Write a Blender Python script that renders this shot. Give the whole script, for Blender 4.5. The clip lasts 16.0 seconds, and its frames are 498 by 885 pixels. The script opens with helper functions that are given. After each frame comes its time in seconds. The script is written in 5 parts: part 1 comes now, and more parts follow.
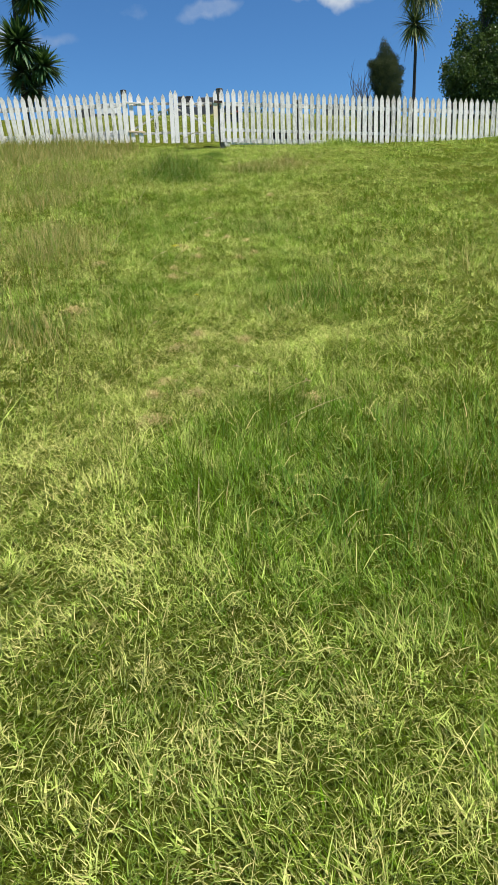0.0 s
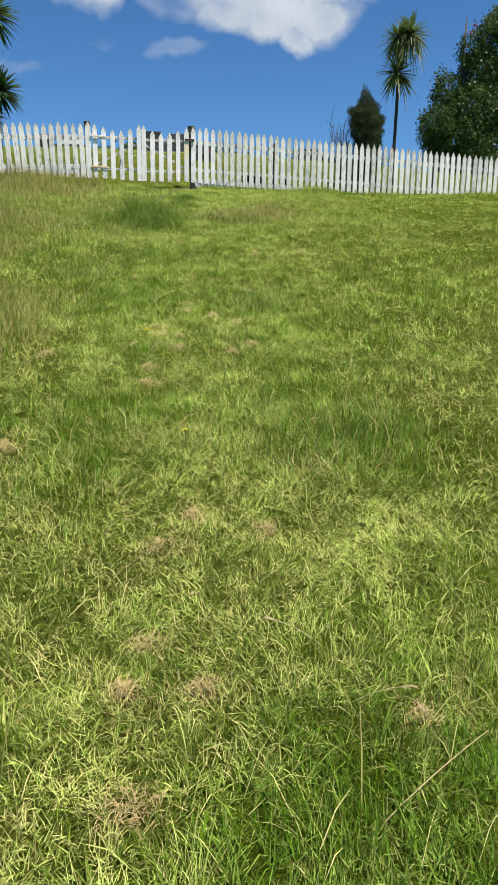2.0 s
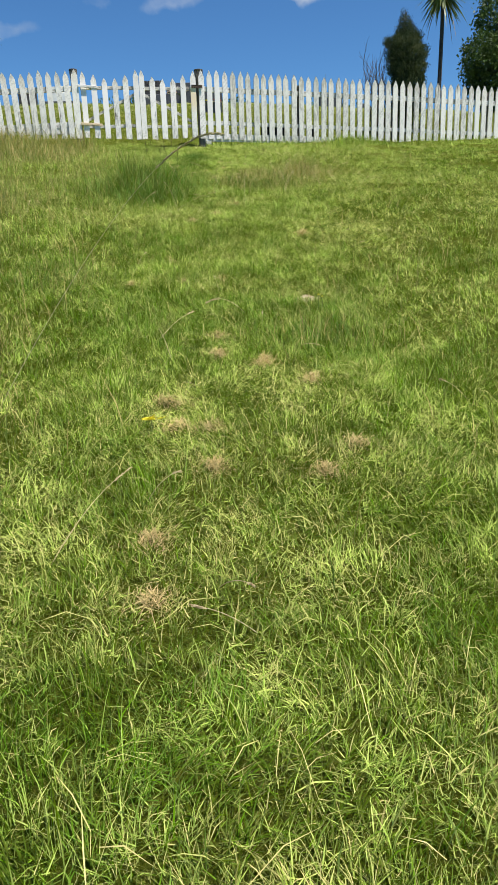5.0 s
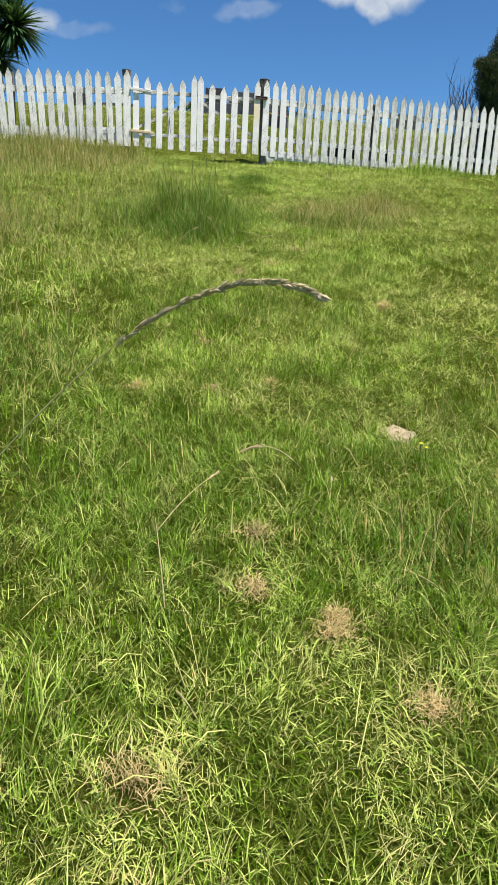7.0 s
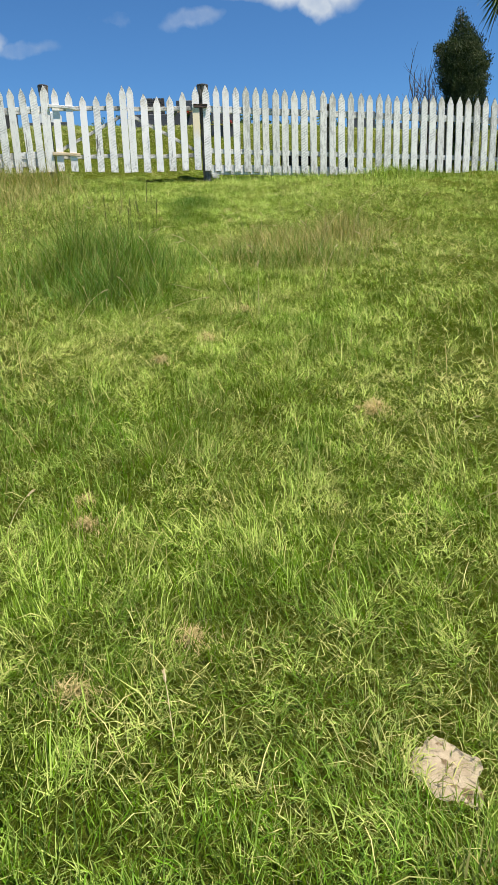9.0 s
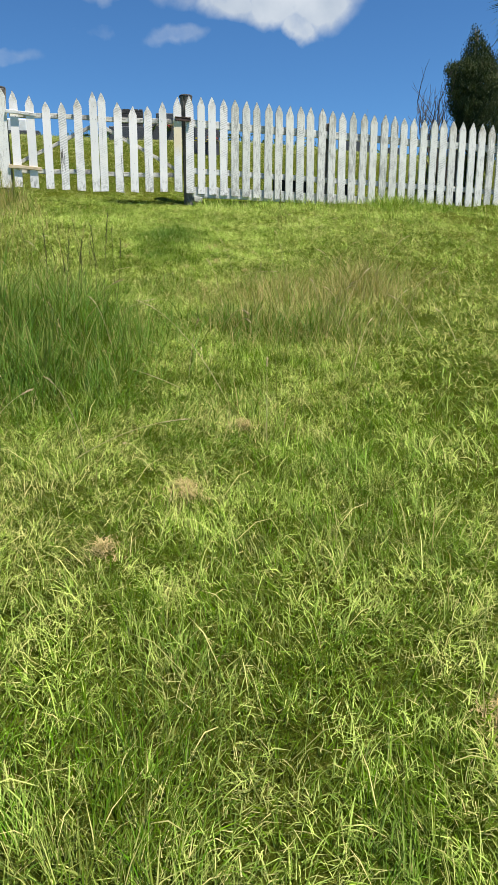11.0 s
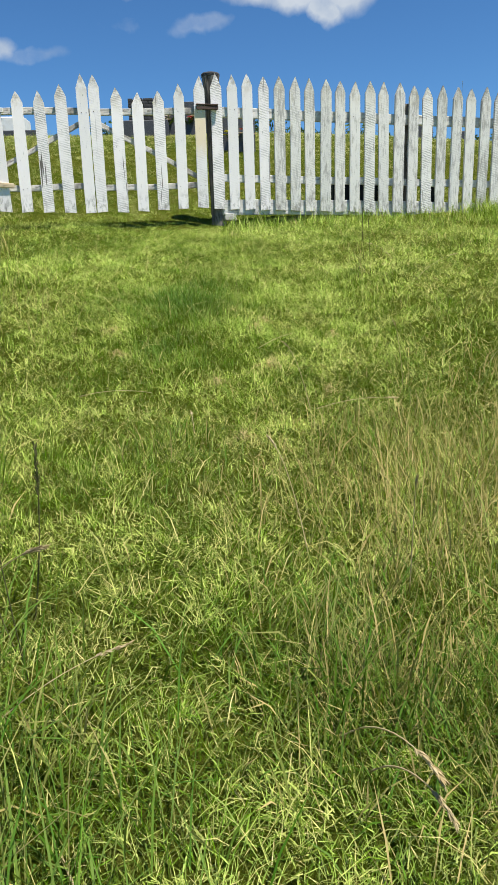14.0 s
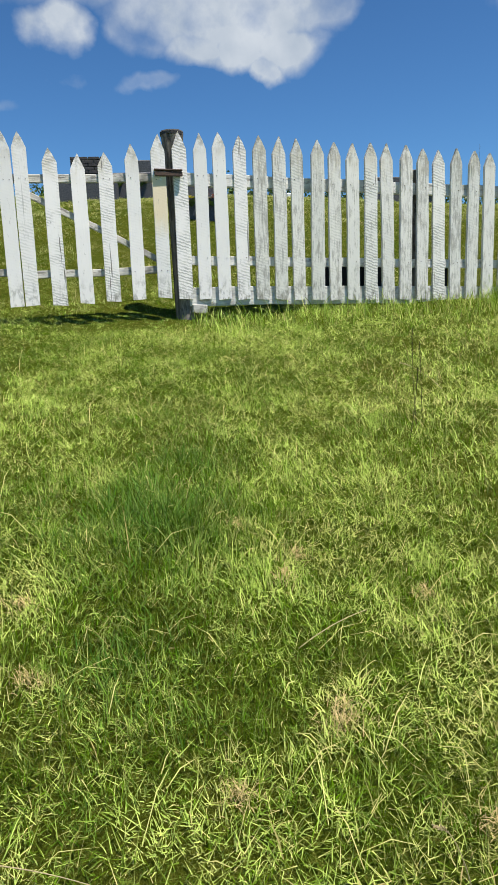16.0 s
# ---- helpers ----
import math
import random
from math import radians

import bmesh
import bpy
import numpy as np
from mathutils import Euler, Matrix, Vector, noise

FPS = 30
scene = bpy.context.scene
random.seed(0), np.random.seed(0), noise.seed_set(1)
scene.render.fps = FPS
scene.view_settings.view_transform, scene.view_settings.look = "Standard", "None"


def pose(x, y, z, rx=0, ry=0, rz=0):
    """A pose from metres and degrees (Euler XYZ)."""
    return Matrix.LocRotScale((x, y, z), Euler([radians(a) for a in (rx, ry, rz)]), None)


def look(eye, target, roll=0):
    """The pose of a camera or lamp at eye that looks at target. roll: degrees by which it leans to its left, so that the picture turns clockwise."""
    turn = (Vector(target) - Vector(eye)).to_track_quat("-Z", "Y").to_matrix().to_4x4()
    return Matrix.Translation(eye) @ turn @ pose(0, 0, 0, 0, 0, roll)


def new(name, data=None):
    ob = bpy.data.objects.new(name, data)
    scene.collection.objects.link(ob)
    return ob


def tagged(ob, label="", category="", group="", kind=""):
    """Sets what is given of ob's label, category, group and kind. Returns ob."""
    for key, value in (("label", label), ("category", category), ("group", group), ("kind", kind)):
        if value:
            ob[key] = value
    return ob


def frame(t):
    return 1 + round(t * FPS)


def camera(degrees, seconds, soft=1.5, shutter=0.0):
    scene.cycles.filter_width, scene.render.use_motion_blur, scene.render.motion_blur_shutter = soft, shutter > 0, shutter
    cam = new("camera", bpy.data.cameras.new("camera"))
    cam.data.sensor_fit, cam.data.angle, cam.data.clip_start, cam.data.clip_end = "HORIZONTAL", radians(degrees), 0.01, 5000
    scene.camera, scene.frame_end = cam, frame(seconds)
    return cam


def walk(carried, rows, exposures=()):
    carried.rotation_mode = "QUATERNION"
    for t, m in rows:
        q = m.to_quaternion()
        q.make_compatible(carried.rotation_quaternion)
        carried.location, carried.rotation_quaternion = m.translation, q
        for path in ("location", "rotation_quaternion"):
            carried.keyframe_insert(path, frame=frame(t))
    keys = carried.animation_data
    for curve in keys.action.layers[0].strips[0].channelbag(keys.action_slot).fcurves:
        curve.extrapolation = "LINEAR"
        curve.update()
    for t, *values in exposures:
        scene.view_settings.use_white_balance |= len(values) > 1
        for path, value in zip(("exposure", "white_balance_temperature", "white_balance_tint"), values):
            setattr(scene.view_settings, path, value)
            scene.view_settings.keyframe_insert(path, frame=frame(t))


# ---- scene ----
cam = camera(40.09, 16.0)
PATH = [
    # seconds, eye, heading, tilt, lean
    (0.0, (0.001, -17.299, -2.666), -1.26, -15.05, -2.16),
    (0.5, (-0.037, -16.954, -2.599), 0.27, -16.08, -2.96),
    (1.0, (-0.089, -16.580, -2.506), -1.91, -14.71, -0.53),
    (1.5, (-0.090, -16.203, -2.384), -1.68, -12.90, -1.87),
    (2.0, (-0.189, -15.834, -2.289), -5.41, -12.55, 0.52),
    (2.5, (-0.199, -15.460, -2.227), -3.64, -11.68, -2.78),
    (3.0, (-0.236, -15.113, -2.186), -0.89, -11.86, -2.51),
    (3.5, (-0.297, -14.719, -2.098), -4.51, -12.47, 0.75),
    (4.0, (-0.250, -14.329, -2.055), -4.66, -13.43, -2.50),
    (4.2, (-0.261, -14.176, -2.043), -3.50, -13.26, -3.09),
    (6.3, (-0.196, -12.608, -1.827), -5.34, -20.63, 0.10),
    (6.5, (-0.180, -12.457, -1.763), -3.11, -17.86, -0.44),
    (7.0, (-0.225, -12.089, -1.673), -1.12, -14.94, 2.57),
    (7.5, (-0.159, -11.732, -1.648), -2.03, -17.46, 2.59),
    (8.0, (-0.123, -11.362, -1.564), 5.65, -16.30, -1.83),
    (8.5, (-0.121, -11.023, -1.428), 0.85, -13.30, 0.63),
    (9.0, (-0.009, -10.632, -1.352), -2.66, -14.56, -2.04),
    (9.2, (0.003, -10.482, -1.344), -3.17, -15.04, -2.09),
    (11.3, (-0.022, -8.960, -1.005), -5.00, -12.45, 0.22),
    (11.5, (-0.006, -8.765, -0.956), -2.90, -11.55, -1.33),
    (12.0, (-0.026, -8.327, -0.875), 0.80, -10.64, -4.58),
    (12.5, (-0.006, -7.912, -0.773), -5.47, -13.97, -1.38),
    (13.0, (0.014, -7.509, -0.707), -3.46, -16.52, -2.40),
    (13.5, (-0.058, -7.105, -0.628), -2.79, -14.01, 1.22),
    (14.0, (-0.008, -6.699, -0.563), -2.10, -14.20, -1.93),
    (14.5, (-0.083, -6.319, -0.460), -1.35, -15.08, -2.92),
    (15.0, (-0.060, -5.936, -0.353), -1.91, -13.36, -1.99),
    (15.5, (-0.065, -5.499, -0.257), 2.19, -11.00, -4.77),
    (16.0, (-0.102, -5.117, -0.140), -6.26, -10.62, -2.34),
]
EXPOSURE = 0.54
SKY_TINT = (0.40, 0.66, 0.86, 1)
CLOUD = (5.0, 5.35, 5.7, 1)
CLOUD_SHADE = (3.5, 4.0, 4.6, 1)
SKY_POWER = 0.10
SUN_POWER = 5.7
walk(cam, [(t, look(e, (e[0] - math.sin(radians(w)) * math.cos(radians(p)),
                        e[1] + math.cos(radians(w)) * math.cos(radians(p)),
                        e[2] + math.sin(radians(p))), r)) for t, e, w, p, r in PATH],
     exposures=[(0.0, EXPOSURE - 0.01), (4.2, EXPOSURE - 0.02), (8.5, EXPOSURE + 0.05), (13.5, EXPOSURE + 0.02), (16.0, EXPOSURE - 0.06)])

# ---- sky, sun ----
SUN = Vector((0.28, -0.22, 0.93)).normalized()
world = bpy.data.worlds.new("sky")
scene.world = world
world.use_nodes = True
wn, wl = world.node_tree.nodes, world.node_tree.links
wn.clear()


def wmath(op, a, b=None, c=None, clamp=False):
    n = wn.new("ShaderNodeMath")
    n.operation, n.use_clamp = op, clamp
    for i, q in enumerate((a, b, c)):
        if q is None:
            continue
        if isinstance(q, (int, float)):
            n.inputs[i].default_value = q
        else:
            wl.new(q, n.inputs[i])
    return n.outputs[0]


sky = wn.new("ShaderNodeTexSky")
sky.sky_type, sky.sun_disc = "NISHITA", False
sky.sun_elevation = math.asin(SUN.z)
sky.sun_rotation = math.atan2(SUN.x, SUN.y)
sky.altitude, sky.air_density, sky.dust_density, sky.ozone_density = 200, 1.0, 0.15, 4.0
tint = wn.new("ShaderNodeMix")
tint.data_type, tint.blend_type = "RGBA", "MULTIPLY"
tint.inputs["Factor"].default_value = 1.0
wl.new(sky.outputs[0], tint.inputs[6])
tint.inputs[7].default_value = SKY_TINT
coord = wn.new("ShaderNodeTexCoord")
sep = wn.new("ShaderNodeSeparateXYZ")
wl.new(coord.outputs["Generated"], sep.inputs[0])
cn = wn.new("ShaderNodeTexNoise")
cn.inputs["Scale"].default_value, cn.inputs["Detail"].default_value, cn.inputs["Roughness"].default_value = 9.0, 7.0, 0.55
wl.new(coord.outputs["Generated"], cn.inputs["Vector"])
depth = wmath("MAXIMUM", wmath("ABSOLUTE", sep.outputs[1]), 0.05)
warp = wn.new("ShaderNodeTexNoise")
warp.inputs["Scale"].default_value, warp.inputs["Detail"].default_value = 14.0, 5.0
wl.new(coord.outputs["Generated"], warp.inputs["Vector"])
wsep = wn.new("ShaderNodeSeparateXYZ")
wl.new(warp.outputs["Color"], wsep.inputs[0])
cu = wmath("ADD", wmath("DIVIDE", sep.outputs[0], depth), wmath("MULTIPLY", wmath("SUBTRACT", wsep.outputs[0], 0.5), 0.10))
cv = wmath("ADD", wmath("DIVIDE", sep.outputs[2], depth), wmath("MULTIPLY", wmath("SUBTRACT", wsep.outputs[1], 0.5), 0.06))
# cloud heaps: across, up, half width, half height, weight
HEAPS = ((0.10, 0.405, 0.155, 0.060, 1.0), (0.055, 0.362, 0.06, 0.030, 0.9), (0.16, 0.357, 0.085, 0.034, 1.0), (0.168, 0.328, 0.030, 0.017, 0.85), (0.235, 0.402, 0.05, 0.036, 0.75),
         (-0.12, 0.380, 0.048, 0.034, 1.0), (-0.02, 0.375, 0.04, 0.03, 0.5), (-0.015, 0.311, 0.045, 0.012, 0.45), (-0.119, 0.320, 0.025, 0.010, 0.36), (-0.290, 0.288, 0.045, 0.021, 0.98), (-0.225, 0.281, 0.050, 0.013, 0.55),
         (0.0, 0.47, 0.28, 0.07, 0.9), (0.52, 0.42, 0.06, 0.02, 0.4))
heap = None
for u, v, ru, rv, wt in HEAPS:
    a = wmath("POWER", wmath("DIVIDE", wmath("SUBTRACT", cu, u), ru), 2.0)
    b = wmath("POWER", wmath("DIVIDE", wmath("SUBTRACT", cv, v), rv), 2.0)
    m = wmath("MULTIPLY", wmath("SUBTRACT", 1.35, wmath("ADD", a, b), clamp=False), wt)
    m = wmath("MAXIMUM", m, 0.0)
    m = wmath("MINIMUM", m, wt)
    heap = m if heap is None else wmath("MAXIMUM", heap, m)
thin = wmath("SUBTRACT", cn.outputs[0], 0.5)
cloud = wmath("MULTIPLY", wmath("ADD", heap, wmath("MULTIPLY", thin, 2.6)), wmath("POWER", heap, 0.6), clamp=True)
cloud = wmath("MULTIPLY", cloud, wmath("ADD", wmath("MULTIPLY", cn.outputs[0], 1.1), 0.45), clamp=True)
cmix = wn.new("ShaderNodeMix")
cmix.data_type = "RGBA"
wl.new(wmath("MULTIPLY", cloud, 0.9), cmix.inputs["Factor"])
deep = wn.new("ShaderNodeMix")  # the blue deepens with height
deep.data_type, deep.blend_type = "RGBA", "MULTIPLY"
wl.new(wmath("MULTIPLY_ADD", sep.outputs[2], 3.2, -0.58, clamp=True), deep.inputs["Factor"])
wl.new(tint.outputs[2], deep.inputs[6])
deep.inputs[7].default_value = (0.76, 0.80, 0.84, 1)
wl.new(deep.outputs[2], cmix.inputs[6])
shade = wn.new("ShaderNodeTexNoise")
shade.inputs["Scale"].default_value, shade.inputs["Detail"].default_value, shade.inputs["Roughness"].default_value = 13.0, 5.0, 0.5
wl.new(coord.outputs["Generated"], shade.inputs["Vector"])
puff = wn.new("ShaderNodeMix")
puff.data_type = "RGBA"
wl.new(wmath("MULTIPLY_ADD", shade.outputs[0], 3.2, -1.1, clamp=True), puff.inputs["Factor"])
puff.inputs[6].default_value, puff.inputs[7].default_value = CLOUD_SHADE, CLOUD
wl.new(puff.outputs[2], cmix.inputs[7])
bg = wn.new("ShaderNodeBackground")
bg.inputs["Strength"].default_value = SKY_POWER
wl.new(cmix.outputs[2], bg.inputs[0])
wout = wn.new("ShaderNodeOutputWorld")
wl.new(bg.outputs[0], wout.inputs[0])
sun = new("sun", bpy.data.lights.new("sun", "SUN"))
sun.data.energy, sun.data.angle, sun.data.color = SUN_POWER, radians(0.55), (1.0, 0.955, 0.88)
sun.matrix_world = look(SUN * 60, (0, 0, 0))


# ---- materials ----
class Mat:
    """A small helper round one node material."""

    def __init__(self, name):
        self.m = bpy.data.materials.new(name)
        self.m.use_nodes = True
        self.n, self.l = self.m.node_tree.nodes, self.m.node_tree.links
        self.b = self.n["Principled BSDF"]
        self.out = self.n["Material Output"]
        self.co = None

    def coord(self):
        if self.co is None:
            self.co = self.n.new("ShaderNodeTexCoord")
        return self.co.outputs["Object"]

    def put(self, q, socket):
        if hasattr(q, "is_linked"):
            self.l.new(q, socket)
        else:
            socket.default_value = q

    def noise(self, scale, detail=4.0, rough=0.55, stretch=None, vec=None):
        t = self.n.new("ShaderNodeTexNoise")
        t.inputs["Scale"].default_value, t.inputs["Detail"].default_value, t.inputs["Roughness"].default_value = scale, detail, rough
        v = vec or self.coord()
        if stretch:
            mp = self.n.new("ShaderNodeMapping")
            mp.inputs["Scale"].default_value = stretch
            self.l.new(v, mp.inputs[0])
            v = mp.outputs[0]
        self.l.new(v, t.inputs["Vector"])
        return t.outputs[0]

    def math(self, op, a, b=0.0, clamp=False):
        t = self.n.new("ShaderNodeMath")
        t.operation, t.use_clamp = op, clamp
        self.put(a, t.inputs[0]), self.put(b, t.inputs[1])
        return t.outputs[0]

    def ramp(self, fac, lo, hi):
        t = self.n.new("ShaderNodeMapRange")
        t.interpolation_type = "SMOOTHSTEP"
        self.put(fac, t.inputs[0])
        t.inputs[1].default_value, t.inputs[2].default_value = lo, hi
        return t.outputs[0]

    def mix(self, fac, a, b, mode="MIX"):
        t = self.n.new("ShaderNodeMix")
        t.data_type, t.blend_type = "RGBA", mode
        self.put(fac, t.inputs["Factor"])
        self.put(a if hasattr(a, "is_linked") else (*a, 1), t.inputs[6])
        self.put(b if hasattr(b, "is_linked") else (*b, 1), t.inputs[7])
        return t.outputs[2]

    def random(self):
        return self.n.new("ShaderNodeObjectInfo").outputs["Random"]

    def island(self):
        return self.n.new("ShaderNodeNewGeometry").outputs["Random Per Island"]

    def attr(self, name):
        t = self.n.new("ShaderNodeAttribute")
        t.attribute_name = name
        return t.outputs["Fac"]

    def bump(self, height, distance, strength=1.0):
        t = self.n.new("ShaderNodeBump")
        t.inputs["Distance"].default_value, t.inputs["Strength"].default_value = distance, strength
        self.l.new(height, t.inputs["Height"])
        self.l.new(t.outputs[0], self.b.inputs["Normal"])

    def set(self, colour=None, rough=None, metal=None, spec=None):
        for q, key in ((colour, "Base Color"), (rough, "Roughness"), (metal, "Metallic"), (spec, "Specular IOR Level")):
            if q is not None:
                self.put((*q, 1) if isinstance(q, tuple) else q, self.b.inputs[key])
        return self

    def thin(self, colour, share):
        """Lets part of the light through, as leaves do."""
        t = self.n.new("ShaderNodeBsdfTranslucent")
        self.put((*colour, 1) if isinstance(colour, tuple) else colour, t.inputs[0])
        mx = self.n.new("ShaderNodeMixShader")
        mx.inputs[0].default_value = share
        self.l.new(self.b.outputs[0], mx.inputs[1])
        self.l.new(t.outputs[0], mx.inputs[2])
        self.l.new(mx.outputs[0], self.out.inputs[0])
        return self


def grass_material(name, green, lush, pale, straw, share=0.22, deep=(0.038, 0.125, 0.004), rich=(0.110, 0.270, 0.010), shade_share=0.80):
    """Blades of one sward: each blade has its own tone; lush and dry come from the plants' own values, a tuft value
    paints in shade and highlights.
    """
    g = Mat(name)
    r = g.island()
    r2 = g.math("FRACT", g.math("MULTIPLY", r, 17.31))
    r3 = g.math("FRACT", g.math("MULTIPLY", r, 91.7))
    base = g.mix(r, green, lush)
    # least darkened tufts turn pale, sunlit flecks put into the blade colour
    base = g.mix(g.math("MULTIPLY", g.ramp(g.math("ADD", g.math("MULTIPLY", r2, 0.32), g.math("MULTIPLY", g.math("SUBTRACT", 1.0, g.attr("gap_shade")), 0.68)), 0.53, 0.70), 0.95), base, pale)
    base = g.mix(g.math("MULTIPLY", g.attr("lush"), 0.85), base, g.mix(r, deep, rich))
    col = g.mix(g.attr("dry"), base, straw)
    # shade of the gaps between tufts, put into the blade colour
    shaded = g.ramp(g.math("ADD", g.math("MULTIPLY", r3, 0.28), g.math("MULTIPLY", g.attr("gap_shade"), 0.72)), 0.44, 0.68)
    col = g.mix(g.math("MULTIPLY", shaded, shade_share), col, g.mix(r2, (0.030, 0.078, 0.002), (0.074, 0.096, 0.003)))
    g.set(col, 0.42, 0.0, 0.06)
    g.thin(g.mix(0.5, col, (0.32, 0.44, 0.008)), share)
    return g.m


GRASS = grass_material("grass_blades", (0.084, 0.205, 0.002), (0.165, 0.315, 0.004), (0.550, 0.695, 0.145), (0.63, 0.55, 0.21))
BANK = grass_material("bank_grass", (0.21, 0.28, 0.035), (0.31, 0.38, 0.07), (0.46, 0.51, 0.17), (0.58, 0.49, 0.23), 0.25, (0.12, 0.19, 0.025), (0.20, 0.28, 0.045), 0.30)
TALL = grass_material("tall_grass", (0.060, 0.155, 0.012), (0.125, 0.240, 0.022), (0.27, 0.36, 0.08), (0.52, 0.39, 0.165), 0.25, (0.024, 0.110, 0.012), (0.080, 0.235, 0.024), 0.40)
DEADGRASS = grass_material("dead_straw", (0.26, 0.21, 0.07), (0.36, 0.28, 0.11), (0.48, 0.37, 0.16), (0.66, 0.48, 0.235), shade_share=0.30)

g = Mat("turf")
a = g.noise(1.3, 5)
b = g.noise(38, 7, 0.75)
c = g.noise(130, 4, 0.8)
d = g.noise(340, 3, 0.8)
col = g.mix(g.ramp(a, 0.35, 0.65), (0.085, 0.140, 0.006), (0.130, 0.155, 0.012))
col = g.mix(g.math("MULTIPLY", g.ramp(b, 0.48, 0.66), 0.7), col, (0.36, 0.36, 0.06))
col = g.mix(g.math("MULTIPLY", g.ramp(c, 0.48, 0.64), 0.8), col, (0.085, 0.105, 0.004))
col = g.mix(g.math("MULTIPLY", g.ramp(d, 0.50, 0.62), 0.6), col, (0.060, 0.070, 0.004))
col = g.mix(g.math("MULTIPLY", g.ramp(g.noise(210, 4, 0.8), 0.56, 0.68), 0.55), col, (0.48, 0.48, 0.11))
g.set(col, 0.95, 0, 0.05)
g.bump(g.math("ADD", b, g.math("ADD", c, d)), 0.03)
TURF = g.m

g = Mat("bare_soil")
a = g.noise(30, 6, 0.65)
fine = g.noise(160, 5, 0.75)
col = g.mix(g.ramp(a, 0.3, 0.7), (0.30, 0.235, 0.15), (0.43, 0.35, 0.235))
col = g.mix(g.math("MULTIPLY", g.ramp(fine, 0.50, 0.70), 0.5), col, (0.27, 0.195, 0.115))
col = g.mix(g.ramp(g.noise(24, 3, 0.5), 0.63, 0.68), col, (0.16, 0.11, 0.06))
g.set(col, 0.95, 0, 0.15)
g.bump(g.math("ADD", a, fine), 0.004)
SOIL = g.m


def painted_wood(name, white, grey, wear, bare=None):
    """Old white paint on rough-sawn timber: saw marks across, grey grain where the paint has gone."""
    g = Mat(name)
    r = g.random()
    shift = g.n.new("ShaderNodeVectorMath")
    shift.operation = "ADD"
    comb = g.n.new("ShaderNodeCombineXYZ")
    for i, k in enumerate((13.7, 7.9, 31.3)):
        g.l.new(g.math("MULTIPLY", r, k), comb.inputs[i])
    g.l.new(g.coord(), shift.inputs[0])
    g.l.new(comb.outputs[0], shift.inputs[1])
    v = shift.outputs[0]
    wave = g.n.new("ShaderNodeTexWave")
    wave.wave_type, wave.bands_direction = "BANDS", "Z"
    wave.inputs["Scale"].default_value, wave.inputs["Distortion"].default_value = 15.5, 3.5
    wave.inputs["Detail"].default_value, wave.inputs["Detail Scale"].default_value = 2.0, 3.0
    tilt = g.n.new("ShaderNodeMapping")
    tilt.inputs["Rotation"].default_value = (0, -0.32, 0)
    g.l.new(v, tilt.inputs[0])
    g.l.new(tilt.outputs[0], wave.inputs["Vector"])
    saw = wave.outputs[1]
    grain = g.noise(120, 6, 0.65, (1.0, 1.0, 0.06), v)
    blot = g.noise(20, 9, 0.78, (1.0, 1.0, 0.40), v)
    r2 = g.math("FRACT", g.math("MULTIPLY", r, 7.13))
    marks = g.math("MULTIPLY", g.ramp(saw, 0.30, 0.9), g.math("MULTIPLY", g.ramp(r2, 0.0, 0.9), g.ramp(g.noise(7, 3, 0.5, None, v), 0.35, 0.65)))
    gone = g.math("ADD", g.math("MULTIPLY", blot, 0.55), g.math("MULTIPLY", grain, 0.45))
    gone = g.ramp(g.math("ADD", gone, g.math("MULTIPLY", g.math("SUBTRACT", r, 0.5), 0.06)), wear, wear + 0.12)
    col = g.mix(g.math("MULTIPLY", marks, 0.72), white, (0.33, 0.325, 0.29))
    col = g.mix(g.math("MULTIPLY", gone, 0.78), col, grey)
    z = g.n.new("ShaderNodeSeparateXYZ")
    g.l.new(g.coord(), z.inputs[0])
    if bare:  # paint gone over a stretch of the board, pale timber showing
        edge = g.math("ADD", z.outputs[2], g.math("MULTIPLY", g.math("SUBTRACT", blot, 0.5), 0.25))
        stretch = g.math("MULTIPLY", g.ramp(edge, bare[0] * 1.15, bare[0] * 1.15 + 0.22), g.math("SUBTRACT", 1.0, g.ramp(edge, bare[1] * 1.15, bare[1] * 1.15 + 0.03)))
        col = g.mix(stretch, col, (0.82, 0.69, 0.49))
    # lichen and grime on the weathered tip and the splashed foot
    tip = g.math("MULTIPLY", g.ramp(z.outputs[2], 0.98, 1.15), g.ramp(g.noise(26, 5, 0.7, None, v), 0.42, 0.62))
    foot = g.math("MULTIPLY", g.math("SUBTRACT", 1.0, g.ramp(z.outputs[2], 0.02, 0.22)), g.ramp(g.noise(32, 5, 0.7, (1, 1, 0.4), v), 0.46, 0.66))
    head = g.math("MULTIPLY", g.ramp(z.outputs[2], 0.85, 1.12), g.ramp(g.noise(11, 4, 0.6, (1, 1, 0.5), v), 0.40, 0.66))
    col = g.mix(g.math("MULTIPLY", head, 0.55), col, (0.50, 0.43, 0.30))
    col = g.mix(g.math("MULTIPLY", g.math("ADD", tip, foot, True), 0.75), col, (0.16, 0.15, 0.115))
    dirt = g.ramp(g.noise(75, 5, 0.75, (1, 1, 0.3), v), 0.60, 0.74)
    col = g.mix(g.math("MULTIPLY", dirt, 0.7), col, (0.15, 0.14, 0.115))
    crack = g.ramp(g.noise(46, 3, 0.5, (1.0, 1.0, 0.035), v), 0.655, 0.69)
    col = g.mix(g.math("MULTIPLY", crack, g.ramp(r2, 0.1, 0.9)), col, (0.13, 0.12, 0.10))
    g.set(col, 0.62, 0, 0.25)
    g.bump(g.math("ADD", g.math("MULTIPLY", marks, 0.7), grain), 0.0012, 0.6)
    return g.m


